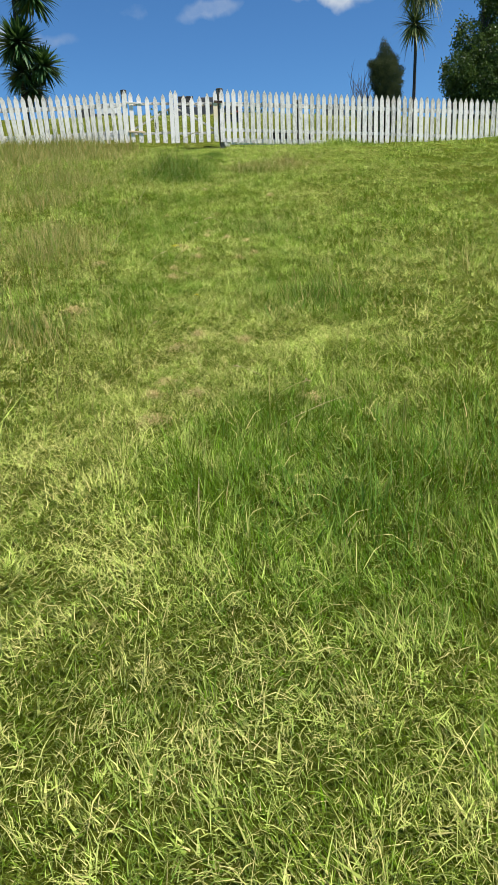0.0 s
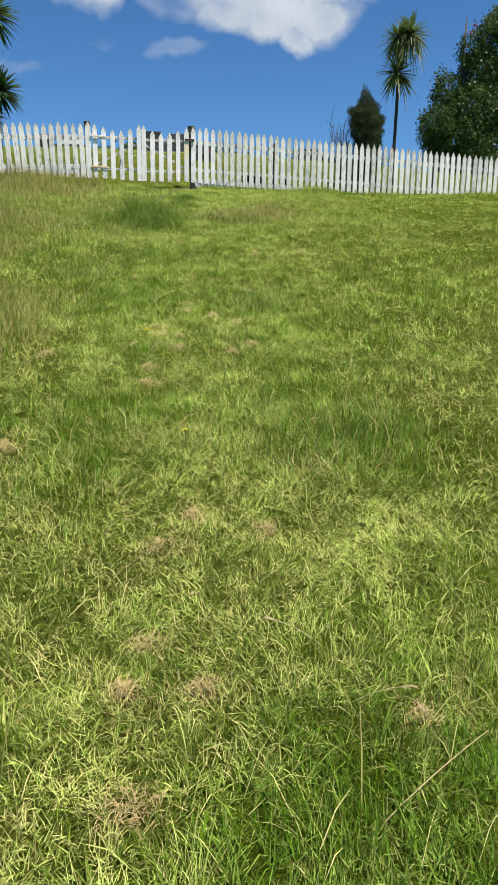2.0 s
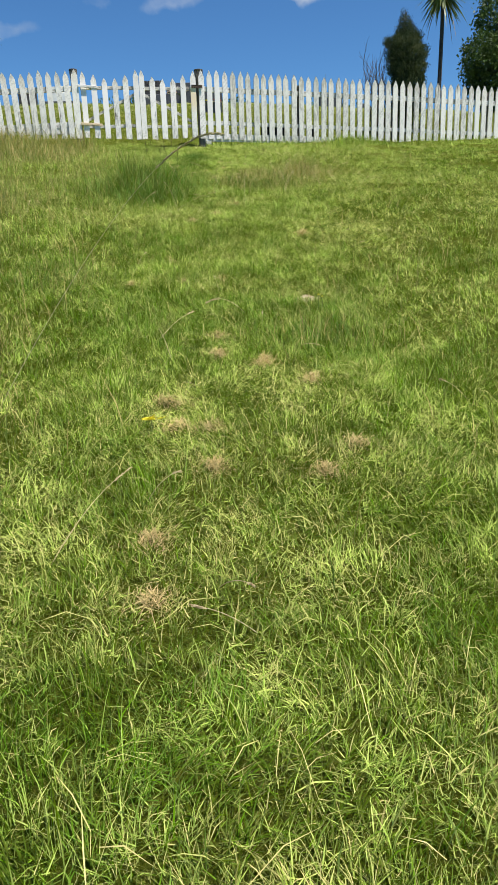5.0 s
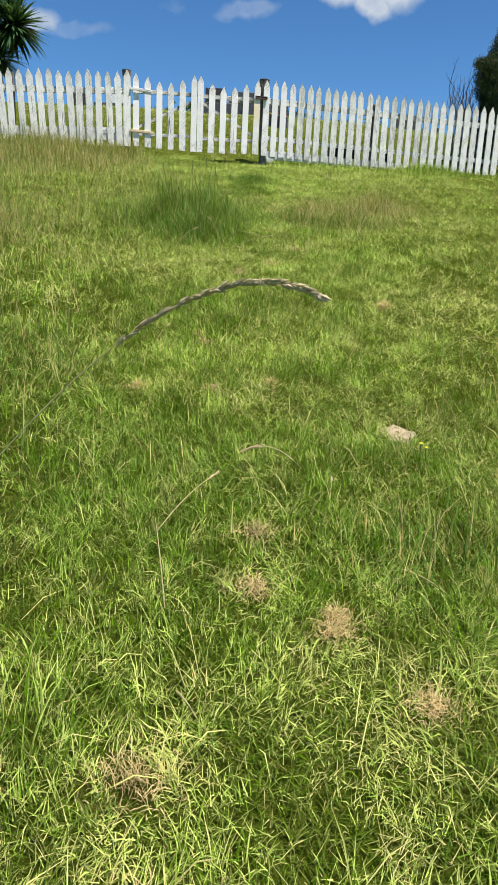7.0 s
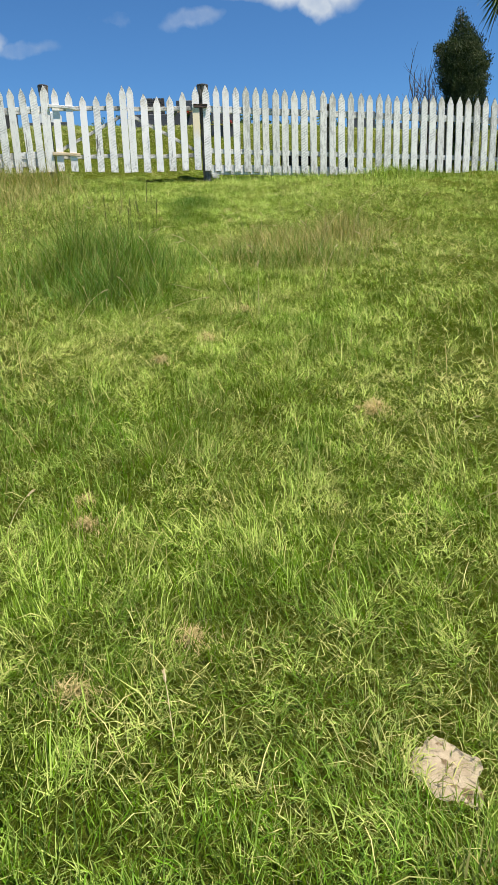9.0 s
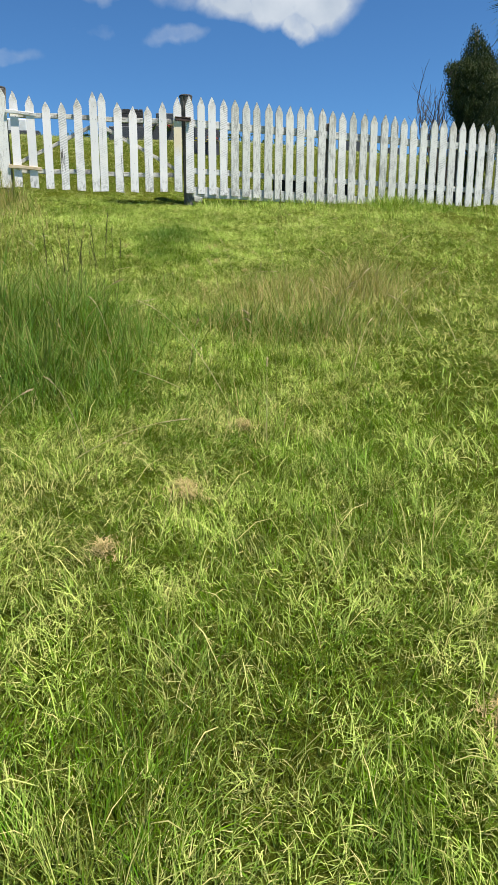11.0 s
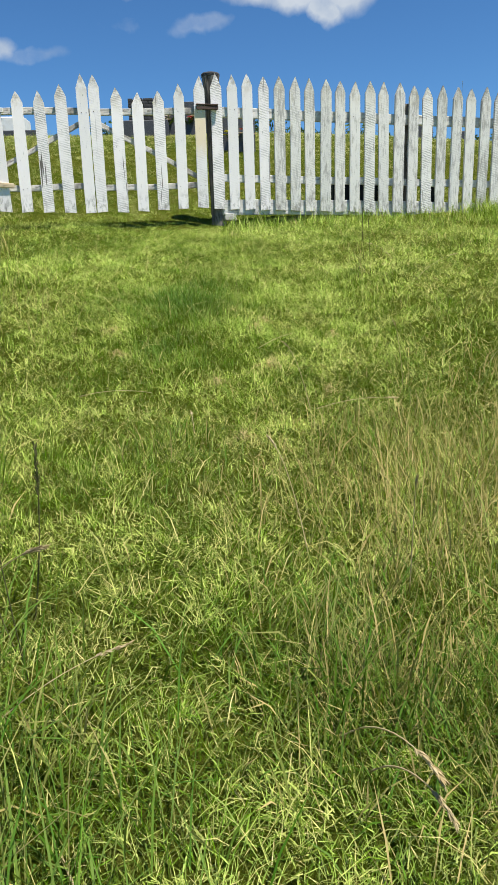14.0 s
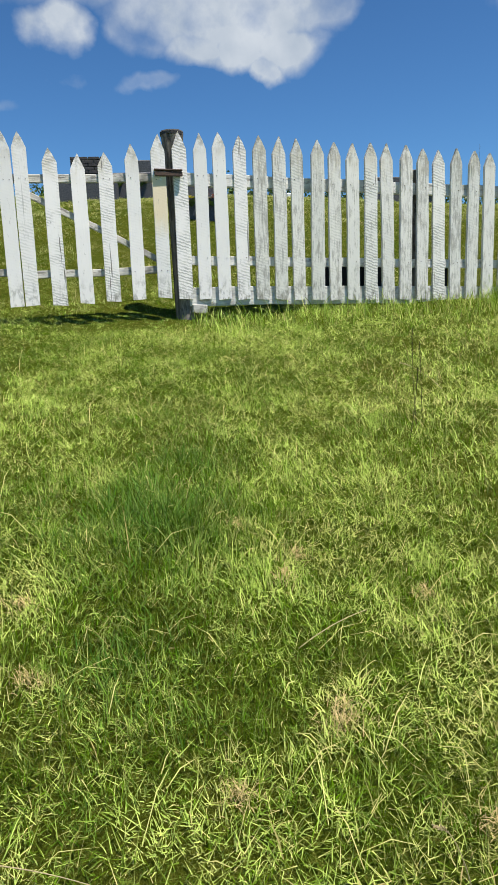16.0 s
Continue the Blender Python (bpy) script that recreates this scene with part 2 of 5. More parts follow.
WHITE = painted_wood("white_painted_picket", (0.82, 0.795, 0.735), (0.42, 0.40, 0.35), 0.515)
CLEAN = painted_wood("sound_white_picket", (0.86, 0.82, 0.79), (0.52, 0.49, 0.46), 0.575)
WORN = painted_wood("worn_white_picket", (0.76, 0.735, 0.675), (0.33, 0.31, 0.27), 0.475)
CREAM = painted_wood("cream_bare_picket", (0.86, 0.82, 0.79), (0.52, 0.50, 0.46), 0.575, (0.34, 0.73))


def old_wood(name, light, dark, deep):
    g = Mat(name)
    grain = g.noise(16, 6, 0.65, (0.08, 1.0, 1.0) if name != "post_timber" else (1.0, 1.0, 0.06))
    blot = g.noise(4, 4)
    col = g.mix(g.ramp(grain, 0.35, 0.65), dark, light)
    col = g.mix(g.ramp(blot, 0.5, 0.75), col, deep)
    flake = g.noise(34, 5, 0.7, (0.35, 1.0, 1.0) if name != "post_timber" else (1.0, 1.0, 0.25))
    col = g.mix(g.math("MULTIPLY", g.ramp(flake, 0.53, 0.62), 0.75), col, deep)
    g.set(col, 0.85, 0, 0.2)
    g.bump(grain, 0.01)
    return g.m


RAIL = old_wood("weathered_rail", (0.60, 0.575, 0.52), (0.38, 0.36, 0.32), (0.15, 0.135, 0.12))
RAILW = old_wood("painted_rail", (0.70, 0.69, 0.65), (0.50, 0.49, 0.46), (0.30, 0.28, 0.25))
POST = old_wood("post_timber", (0.30, 0.27, 0.23), (0.095, 0.083, 0.070), (0.045, 0.039, 0.034))
RAW = old_wood("bare_pine", (0.62, 0.50, 0.33), (0.52, 0.40, 0.26), (0.40, 0.31, 0.20))


def plain(name, colour, other, rough=0.7, scale=20.0, metal=0.0, bump=0.004):
    g = Mat(name)
    a = g.noise(scale, 5, 0.6)
    g.set(g.mix(g.ramp(a, 0.35, 0.65), colour, other), rough, metal)
    g.bump(a, bump)
    return g.m


RUST = plain("rusty_iron", (0.10, 0.055, 0.040), (0.050, 0.034, 0.030), 0.85, 60)
STONE = plain("dark_granite", (0.035, 0.037, 0.042), (0.085, 0.085, 0.09), 0.45, 120)
GREYSTONE = plain("grey_concrete", (0.30, 0.30, 0.29), (0.20, 0.20, 0.195), 0.9, 25)
SLATE = plain("dark_brick", (0.028, 0.027, 0.029), (0.06, 0.055, 0.052), 0.85, 40)
MORTAR = plain("grey_mortar", (0.10, 0.098, 0.092), (0.07, 0.068, 0.065), 0.95, 60)
BLACK = plain("near_black", (0.012, 0.012, 0.013), (0.02, 0.02, 0.02), 0.8)
PALE = plain("white_render", (0.78, 0.78, 0.76), (0.68, 0.68, 0.66), 0.6, 8)
BARK = plain("grey_bark", (0.075, 0.062, 0.050), (0.035, 0.030, 0.025), 0.95, 35, 0, 0.006)
TWIG = plain("bare_twig", (0.11, 0.085, 0.07), (0.06, 0.048, 0.04), 0.9, 50)


def leaf_material(name, a, b, rough=0.4, share=0.25, lumps=0.0, warm=(0.1, 0.08, 0.03)):
    g = Mat(name)
    r = g.island()
    col = g.mix(r, a, b)
    if lumps:
        col = g.mix(g.ramp(g.noise(lumps, 3), 0.42, 0.66), col, g.mix(r, warm, tuple(2 * q for q in b)))
    g.set(col, rough, 0, 0.22)
    g.thin(g.mix(0.5, col, (0.14, 0.22, 0.03)), share)
    return g.m


CORDY = leaf_material("strap_leaves", (0.070, 0.105, 0.032), (0.17, 0.20, 0.070), 0.38)
YUCCA = leaf_material("spiky_leaves", (0.030, 0.075, 0.030), (0.080, 0.155, 0.055), 0.34, 0.2)
DEADLEAF = leaf_material("dead_straps", (0.17, 0.12, 0.06), (0.26, 0.19, 0.09), 0.7)
PALELEAF = leaf_material("pale_hanging_straps", (0.26, 0.25, 0.13), (0.42, 0.40, 0.24), 0.5)
CONIFER = leaf_material("conifer_sprays", (0.014, 0.030, 0.012), (0.042, 0.060, 0.020), 0.7, 0.1, 4.5, (0.085, 0.080, 0.030))
BROAD = leaf_material("broad_leaves", (0.020, 0.042, 0.013), (0.065, 0.105, 0.026), 0.38, 0.2, 3.0, (0.060, 0.085, 0.025))
STALK = leaf_material("greenish_straw", (0.62, 0.50, 0.28), (0.80, 0.69, 0.45), 0.7, 0.45)
SEED = leaf_material("seed_heads", (0.52, 0.39, 0.19), (0.74, 0.60, 0.36), 0.7, 0.45)
YELLOW = leaf_material("yellow_petals", (0.80, 0.66, 0.02), (0.86, 0.76, 0.05), 0.5)
CRIMSON = leaf_material("dark_red_stamens", (0.20, 0.015, 0.02), (0.28, 0.03, 0.04), 0.6)
RED = leaf_material("red_petals", (0.55, 0.02, 0.04), (0.65, 0.06, 0.10), 0.5)
PINK = leaf_material("pink_white_petals", (0.75, 0.42, 0.40), (0.82, 0.78, 0.72), 0.5)
DARKSTEM = leaf_material("dark_stalks", (0.08, 0.09, 0.03), (0.16, 0.14, 0.055), 0.7, 0.2)

# ---- the lie of the land ----
U = 1.15  # picket height in metres; the plan's numbers are in picket heights
PROFILE = ((-400, -40), (-60, -12.0), (-20, -4.47), (-13.1, -2.93), (-11.5, -2.62), (-9.2, -2.14), (-8.1, -1.92), (-6.4, -1.50), (-5.3, -1.22),
           (-3.9, -0.98), (-2.8, -0.68), (-1.2, -0.335), (-0.2, -0.135), (0.1, -0.095), (1, 0.27), (2, 0.78), (3, 1.08), (4, 1.29), (5, 1.46), (8, 1.95), (14, 2.85),
           (20, 3.6), (26, 4.0), (40, 4.2), (120, 4.2), (400, 3.0))
PY = np.array([p[0] for p in PROFILE]) * U
PZ = np.array([p[1] for p in PROFILE]) * U
LAT = np.random.default_rng(5).random((256, 256))


def vnoise(x, y, scale):
    """Smooth lattice noise, 0 to 1."""
    u, v = np.asarray(x) * scale + 90.5, np.asarray(y) * scale + 90.5
    i, j = np.floor(u).astype(int), np.floor(v).astype(int)
    a, b = u - i, v - j
    a, b = a * a * (3 - 2 * a), b * b * (3 - 2 * b)
    q = LAT[i % 256, j % 256] * (1 - a) + LAT[(i + 1) % 256, j % 256] * a
    w = LAT[i % 256, (j + 1) % 256] * (1 - a) + LAT[(i + 1) % 256, (j + 1) % 256] * a
    return q * (1 - b) + w * b


def ground(x, y):
    x, y = np.asarray(x, float), np.asarray(y, float)
    z = sum(np.interp(y + o, PY, PZ) for o in (-0.3, -0.15, 0, 0.15, 0.3)) / 5
    back = np.clip((y - 0.5) / 8.0, 0, 1)
    z = z - 0.022 * np.clip(x, -8, 8) * np.clip((y + 6) / 6, 0, 1) * (x > 0) - 0.06 * np.clip(x, 0, 8) * back
    return z + (vnoise(x, y, 1.1) - 0.5) * 0.07 + (vnoise(x, y, 3.7) - 0.5) * 0.03


def gz(x, y):
    return float(ground(x, y))


# ---- building helpers ----
def mesh_of(name, verts, faces, mats, smooth=False):
    me = bpy.data.meshes.new(name)
    me.from_pydata([tuple(v) for v in verts], [], faces)
    for m in mats if isinstance(mats, (list, tuple)) else (mats,):
        me.materials.append(m)
    if smooth:
        me.polygons.foreach_set("use_smooth", [True] * len(me.polygons))
    me.update()
    return me


def thing(name, label, category, at, group="", kind=""):
    ob = new(name)
    ob.empty_display_size = 0.1
    ob.matrix_world = at
    return tagged(ob, label, category, group, kind)


def part(name, data, parent, m=None, label=""):
    """Hangs a mesh under a thing, at the pose m in the thing's own frame."""
    ob = new(name, data)
    ob.parent = parent
    if m is not None:
        ob.matrix_basis = m
    return tagged(ob, label)


def bm_mesh(name, bm, mat, smooth=False):
    bmesh.ops.recalc_face_normals(bm, faces=bm.faces)
    me = bpy.data.meshes.new(name)
    bm.to_mesh(me)
    bm.free()
    me.materials.append(mat)
    if smooth:
        for p in me.polygons:
            p.use_smooth = True
    return me


def block(sx, sy, sz, bevel=0.004, wobble=0.0, cuts=0, seed=0):
    """A slightly worn board or block with its base at z = 0."""
    bm = bmesh.new()
    bmesh.ops.create_cube(bm, size=1.0)
    bmesh.ops.scale(bm, vec=(sx, sy, sz), verts=bm.verts)
    bmesh.ops.translate(bm, vec=(0, 0, sz / 2), verts=bm.verts)
    if cuts:
        axis = max(range(3), key=lambda i: (sx, sy, sz)[i])
        edges = [e for e in bm.edges if abs((e.verts[0].co - e.verts[1].co)[axis]) > 1e-5]
        bmesh.ops.subdivide_edges(bm, edges=edges, cuts=cuts)
    if bevel:
        bmesh.ops.bevel(bm, geom=[e for e in bm.edges if e.calc_face_angle(0) > 0.5], offset=bevel, segments=1, affect="EDGES")
    if wobble:
        rng = random.Random(seed)
        ph = [rng.uniform(0, 6) for _ in range(6)]
        for v in bm.verts:
            s = v.co.x + v.co.z
            v.co += Vector((math.sin(3 * s + ph[0]) + math.sin(7 * s + ph[1]), math.sin(2.3 * s + ph[2]) + math.sin(6 * s + ph[3]),
                            math.sin(2.7 * s + ph[4]) + math.sin(8 * s + ph[5]))) * wobble * 0.5
    return bm


def tube(points, radii, sides=8):
    """A tapered limb along a run of points: vertices and faces."""
    vs, fs = [], []
    for i, p in enumerate(points):
        p = Vector(p)
        d = Vector(points[min(i + 1, len(points) - 1)]) - Vector(points[max(i - 1, 0)])
        d.normalize()
        a = d.orthogonal().normalized()
        b = d.cross(a)
        for k in range(sides):
            w = 2 * math.pi * k / sides
            vs.append(p + (a * math.cos(w) + b * math.sin(w)) * radii[i])
    for i in range(len(points) - 1):
        for k in range(sides):
            k2 = (k + 1) % sides
            fs.append((i * sides + k, i * sides + k2, (i + 1) * sides + k2, (i + 1) * sides + k))
    fs.append(tuple(range(sides))[::-1])
    fs.append(tuple((len(points) - 1) * sides + k for k in range(sides)))
    return vs, fs


def joined(pieces):
    vs, fs = [], []
    for v, f in pieces:
        o = len(vs)
        vs += list(v)
        fs += [tuple(i + o for i in q) for q in f]
    return vs, fs


# ---- ground ----
gx = np.concatenate([-np.geomspace(400, 9, 16), np.linspace(-8.5, -3.0, 34), np.linspace(-2.92, 2.92, 84), np.linspace(3.0, 8.5, 34), np.geomspace(9, 400, 16)])
gy = np.concatenate([-np.geomspace(400, 23, 12), np.linspace(-22, -16.6, 26), np.linspace(-16.5, 1.5, 240), np.linspace(1.6, 13, 60), np.geomspace(13.6, 400, 24)])
GX, GY = np.meshgrid(gx, gy)
GZ = ground(GX, GY)
nx = len(gx)
faces = [(j * nx + i, j * nx + i + 1, (j + 1) * nx + i + 1, (j + 1) * nx + i) for j in range(len(gy) - 1) for i in range(nx - 1)]
turf = new("ground", mesh_of("ground", np.stack([GX.ravel(), GY.ravel(), GZ.ravel()], 1), faces, TURF, True))
tagged(turf, "sloping rough pasture turf under the grass", "ground", kind="structure")

# ---- picket fence ----
ANG = radians(7.85)
DIR = Vector((math.cos(ANG), math.sin(ANG), 0))
NOR = Vector((-math.sin(ANG), math.cos(ANG), 0))
ORG = Vector((0.0, -0.10 * U, 0))  # on the pickets' face, before the gate post


def along(s, back=0.0, z=0.0):
    """A place at s picket heights along the fence, back metres behind the pickets' face, z picket heights up."""
    p = ORG + DIR * s * U + NOR * back
    return Vector((p.x, p.y, z * U))


FENCE = Matrix.Rotation(ANG, 4, "Z")


def picket_mesh(name, height, width, mat, seed, blunt=0.0):
    """One pointed sawn board; its foot is at z = 0, its face looks towards -y."""
    rng = random.Random(seed)
    t, w, h = 0.026, width / 2, height
    tip = 0.105 * U * rng.uniform(0.85, 1.1)
    zs = [0.0, h * 0.25, h * 0.5, h * 0.75, h - tip, h - tip * 0.45]
    left = [-w * (1 + rng.uniform(-0.05, 0.05)) for _ in zs[:-1]] + [-w * 0.48]
    right = [w * (1 + rng.uniform(-0.05, 0.05)) for _ in zs[:-1]] + [w * 0.48]
    foot = rng.uniform(-0.006, 0.006)
    outline = [(x, z) for x, z in zip(left, zs)] + [(rng.uniform(-0.004, 0.004), h - blunt)] + [(x, z) for x, z in zip(right[::-1], zs[::-1])]
    outline[0], outline[-1] = (outline[0][0], foot), (outline[-1][0], -foot)
    bm = bmesh.new()
    bow = rng.uniform(-0.008, 0.008)
    front = [bm.verts.new((x, bow * math.sin(3.1 * z / h), z)) for x, z in outline]
    rear = [bm.verts.new((x, t + bow * math.sin(3.1 * z / h), z)) for x, z in outline]
    n = len(outline)
    half = n // 2
    # faces in level strips, so that the board can bow
    for k in range(half):
        a, b, c, d = k, k + 1, n - 2 - k, n - 1 - k
        if b == c:
            bm.faces.new((front[a], front[b], front[d]))
            bm.faces.new((rear[d], rear[b], rear[a]))
        else:
            bm.faces.new((front[a], front[b], front[c], front[d]))
            bm.faces.new((rear[d], rear[c], rear[b], rear[a]))
    for k in range(n):
        k2 = (k + 1) % n
        bm.faces.new((front[k2], front[k], rear[k], rear[k2]))
    me = bm_mesh(name, bm, mat)
    BOWS[me.name] = bow
    return me


BOWS = {}
PICKETS = {}
for kind, mat in (("white", WHITE), ("clean", CLEAN), ("worn", WORN), ("cream", CREAM)):
    PICKETS[kind] = [picket_mesh("picket", 1.0 * U, 0.083 * U * f, mat, 10 + i, b)
                     for i, (f, b) in enumerate(((1.0, 0), (0.95, 0.004), (1.04, 0), (0.98, 0.01), (1.02, 0.002)))]
rng = random.Random(3)
NAIL = mesh_of("nail", [(0.0030 * math.cos(a * 1.0472), -0.0015 if r else 0.003, 0.0030 * math.sin(a * 1.0472)) for r in (1, 0) for a in range(6)],
               [tuple(range(6))] + [(i, 6 + i, 6 + (i + 1) % 6, (i + 1) % 6) for i in range(6)], RUST)


def top_line(s):
    """Height of the picket tips along the fence, in picket heights."""
    return float(np.interp(s, (-6, -3.1, -1.9, -1.75, 0, 0.16, 0.57, 1.15, 2.25, 3.5, 4.9, 7), (0.80, 0.87, 0.935, 0.93, 0.972, 0.974, 0.962, 0.934, 0.892, 0.862, 0.805, 0.73)))


def foot_line(s):
    return float(np.interp(s, (-6, -1.9, 0, 1.0, 2.4, 4.9, 7), (-0.09, -0.01, -0.01, -0.05, -0.09, -0.14, -0.20)))


def put_picket(parent, s, top, foot, kind, lean=None, back=0.0, wide=1.0, nails=()):
    me = rng.choice(PICKETS[kind])
    lean = rng.gauss(0, 0.22) if lean is None else lean
    p = along(s, back + rng.uniform(-0.003, 0.003))
    m = Matrix.Translation((p.x, p.y, foot * U)) @ FENCE @ pose(0, 0, 0, rng.gauss(0, 0.6), lean, rng.gauss(0, 1.2)) @ Matrix.Diagonal((wide, 1, top - foot, 1))
    ob = part("picket", me, parent, parent.matrix_world.inverted() @ m)
    for z in nails:
        for x in (-0.018, 0.02):
            if rng.random() < 0.55:
                continue
            h = (z - foot) / (top - foot) * U + rng.uniform(-0.012, 0.012)
            f = Matrix.Translation((x + rng.uniform(-0.006, 0.006), BOWS[me.name] * math.sin(3.1 * h / U) - 0.0005, h))
            part("nail", NAIL, ob, f @ Matrix.Diagonal((1 / wide, 1, 1 / (top - foot), 1)))
    return ob


fence_r = thing("picket_fence", "white picket fence with flaking paint on weathered rails", "fence", Matrix.Translation(along(0.04)), "picket fence runs")
S = 0.1245
for n in range(1, 54):
    s = 0.037 + S * (n - 1)
    kind = "clean" if n < 5 else "white" if n in (11, 15, 23) or (n > 20 and rng.random() < 0.6) else "worn"
    put_picket(fence_r, s, top_line(s) + rng.gauss(0, 0.006), foot_line(s), kind, nails=(top_line(s) - 0.26, top_line(s) - 0.74) if n < 20 else ())
fence_l = thing("picket_fence", "weathered white picket fence standing in long brown grass", "fence", Matrix.Translation(along(-1.9)), "picket fence runs")
SL = 0.1285
for n in range(0, 33):
    s = -1.875 - SL * n
    lean = rng.gauss(-min(0.5 + 0.38 * n, 7.0), 0.5 + 0.1 * min(n, 14))
    put_picket(fence_l, s - 0.88 * math.sin(radians(lean)), top_line(s) + rng.gauss(0, 0.008) + (0.01 if n == 0 else 0), foot_line(s), "white" if rng.random() < 0.55 else "worn", lean, 0, 1.12 if n == 0 else 1.0)


def board(name, parent, s0, s1, z0, z1, back, thick, tall, mat, seed, label="", bevel=0.004):
    """A rail from one place on the fence's line to another; z at its middle."""
    a, b = along(s0, back, z0), along(s1, back, z1)
    d = b - a
    bm = block(d.length, thick, tall, bevel, 0.006, max(2, int(d.length / 0.3)), seed)
    bmesh.ops.translate(bm, vec=(0, 0, -tall / 2), verts=bm.verts)
    x = d.normalized()
    y = NOR.copy()
    z = x.cross(y)
    m = Matrix((x, y, z)).transposed().to_4x4()
    m.translation = (a + b) / 2
    return part(name, bm_mesh(name, bm, mat), parent, parent.matrix_world.inverted() @ m, label)


# rails of the right-hand run, in lengths that meet at the posts
joints = (0.0, 1.62, 3.3, 5.0, 6.7)
for i in range(4):
    s0, s1 = joints[i], joints[i + 1] - 0.004
    for dz, tall in ((0.265, 0.074), (0.745, 0.056)):
        board("rail", fence_r, s0, s1, top_line(s0) - dz, top_line(s1) - dz, 0.045, 0.04, tall * U, RAILW, 40 + i, "weathered painted rail")
    if i:
        p = along(s0, 0.11)
        bm = block(0.1, 0.1, 0.95 * U, 0.006, 0.004, 3, i)
        part("post", bm_mesh("post", bm, POST), fence_r, fence_r.matrix_world.inverted() @ Matrix.Translation((p.x, p.y, (foot_line(s0) - 0.1) * U)) @ FENCE)
board("sill_timber", fence_r, 0.070, 0.165, -0.075, -0.080, 0.02, 0.05, 0.055 * U, RAIL, 60, "weathered timber block at the foot of the fence")
board("plinth_board", fence_r, 0.06, 1.62, 0.002, -0.032, 0.036, 0.022, 0.115 * U, RAILW, 61, "pale board along the foot of the fence")
board("plinth_board", fence_r, 1.63, 2.6, -0.034, -0.066, 0.036, 0.022, 0.11 * U, RAILW, 62)
joints = (-1.87, -3.4, -5.0, -6.2)
for i in range(3):
    s0, s1 = joints[i] - 0.004, joints[i + 1]
    for dz, tall in ((0.25, 0.075), (0.745, 0.075)):
        board("rail", fence_l, s1, s0, top_line(s1) - dz, top_line(s0) - dz, 0.045, 0.04, tall * U, RAILW, 70 + i, "weathered painted rail")
    if i:
        p = along(s0, 0.11)
        bm = block(0.1, 0.1, 0.95 * U, 0.006, 0.004, 3, i + 9)
        part("post", bm_mesh("post", bm, POST), fence_l, fence_l.matrix_world.inverted() @ Matrix.Translation((p.x, p.y, (foot_line(s0) - 0.1) * U)) @ FENCE)
board("plinth_board", fence_l, -4.6, -1.95, 0.08, 0.10, 0.036, 0.022, 0.10 * U, RAILW, 80, "pale board along the foot of the fence")


def round_post(name, label, s, back, top, r, seed):
    """A round strainer post with a split, weathered head."""
    rng = random.Random(seed)
    p = along(s, back)
    ob = thing(name, label, "gate post", Matrix.Translation((p.x, p.y, gz(p.x, p.y) - 0.15)), "gate posts")
    h = top * U - ob.matrix_world.translation.z
    sides = 18
    vs, fs = [], []
    wob = [1 + rng.uniform(-0.06, 0.06) for _ in range(sides)]
    levels = [(0, 0.95), (0.3, 0.9), (0.6, 0.86), (0.84, 0.84), (0.90, 0.90), (0.95, 1.0), (0.985, 1.05), (1.0, 0.98)]
    for f, k in levels:
        for i in range(sides):
            w = 2 * math.pi * i / sides
            q = r * k * wob[i]
            vs.append((math.cos(w) * q + 0.03 * (1 - f), math.sin(w) * q, h * f + (0.008 * math.sin(2 * w + 1) if f > 0.95 else 0)))
    for j in range(len(levels) - 1):
        for i in range(sides):
            i2 = (i + 1) % sides
            fs.append((j * sides + i, j * sides + i2, (j + 1) * sides + i2, (j + 1) * sides + i))
    vs.append((0.01, 0.0, h - 0.015))
    c = len(vs) - 1
    o = (len(levels) - 1) * sides
    fs += [(o + i, o + (i + 1) % sides, c) for i in range(sides)]
    part("shaft", mesh_of("shaft", vs, fs, POST, False), ob)
    part("end_cap", mesh_of("end_cap", *tube([(0, 0, h - 0.022), (0, 0, h - 0.004), (0, 0, h + 0.006)], [r * 1.07, r * 1.10, r * 1.02], 18), SLATE), ob, None, "dark weathered top of the post")
    return ob


post_r = round_post("gate_post", "round dark weathered timber gate post with rusty bracket", 0.015, 0.105, 0.982, 0.066 * U, 1)
post_l = round_post("gate_post", "round dark weathered timber gate post behind a wide picket", -1.885, 0.10, 0.955, 0.056 * U, 2)
# bracket on the latch post, hinge boards on the other
b = board("latch_bracket", post_r, -0.115, 0.055, 0.728, 0.725, -0.012, 0.018, 0.026 * U, RUST, 5, "rusty iron latch bracket")
b = board("latch_bracket", post_r, -0.115, 0.055, 0.748, 0.746, -0.016, 0.034, 0.010 * U, RUST, 6, "rusty iron latch bracket")
board("hinge_board", post_l, -1.84, -1.54, 0.715, 0.70, -0.012, 0.022, 0.034 * U, RAILW, 7, "pale hinge board across the pickets")
board("hinge_board", post_l, -1.84, -1.52, 0.195, 0.175, -0.012, 0.022, 0.034 * U, RAW, 8, "yellowed hinge board across the pickets")

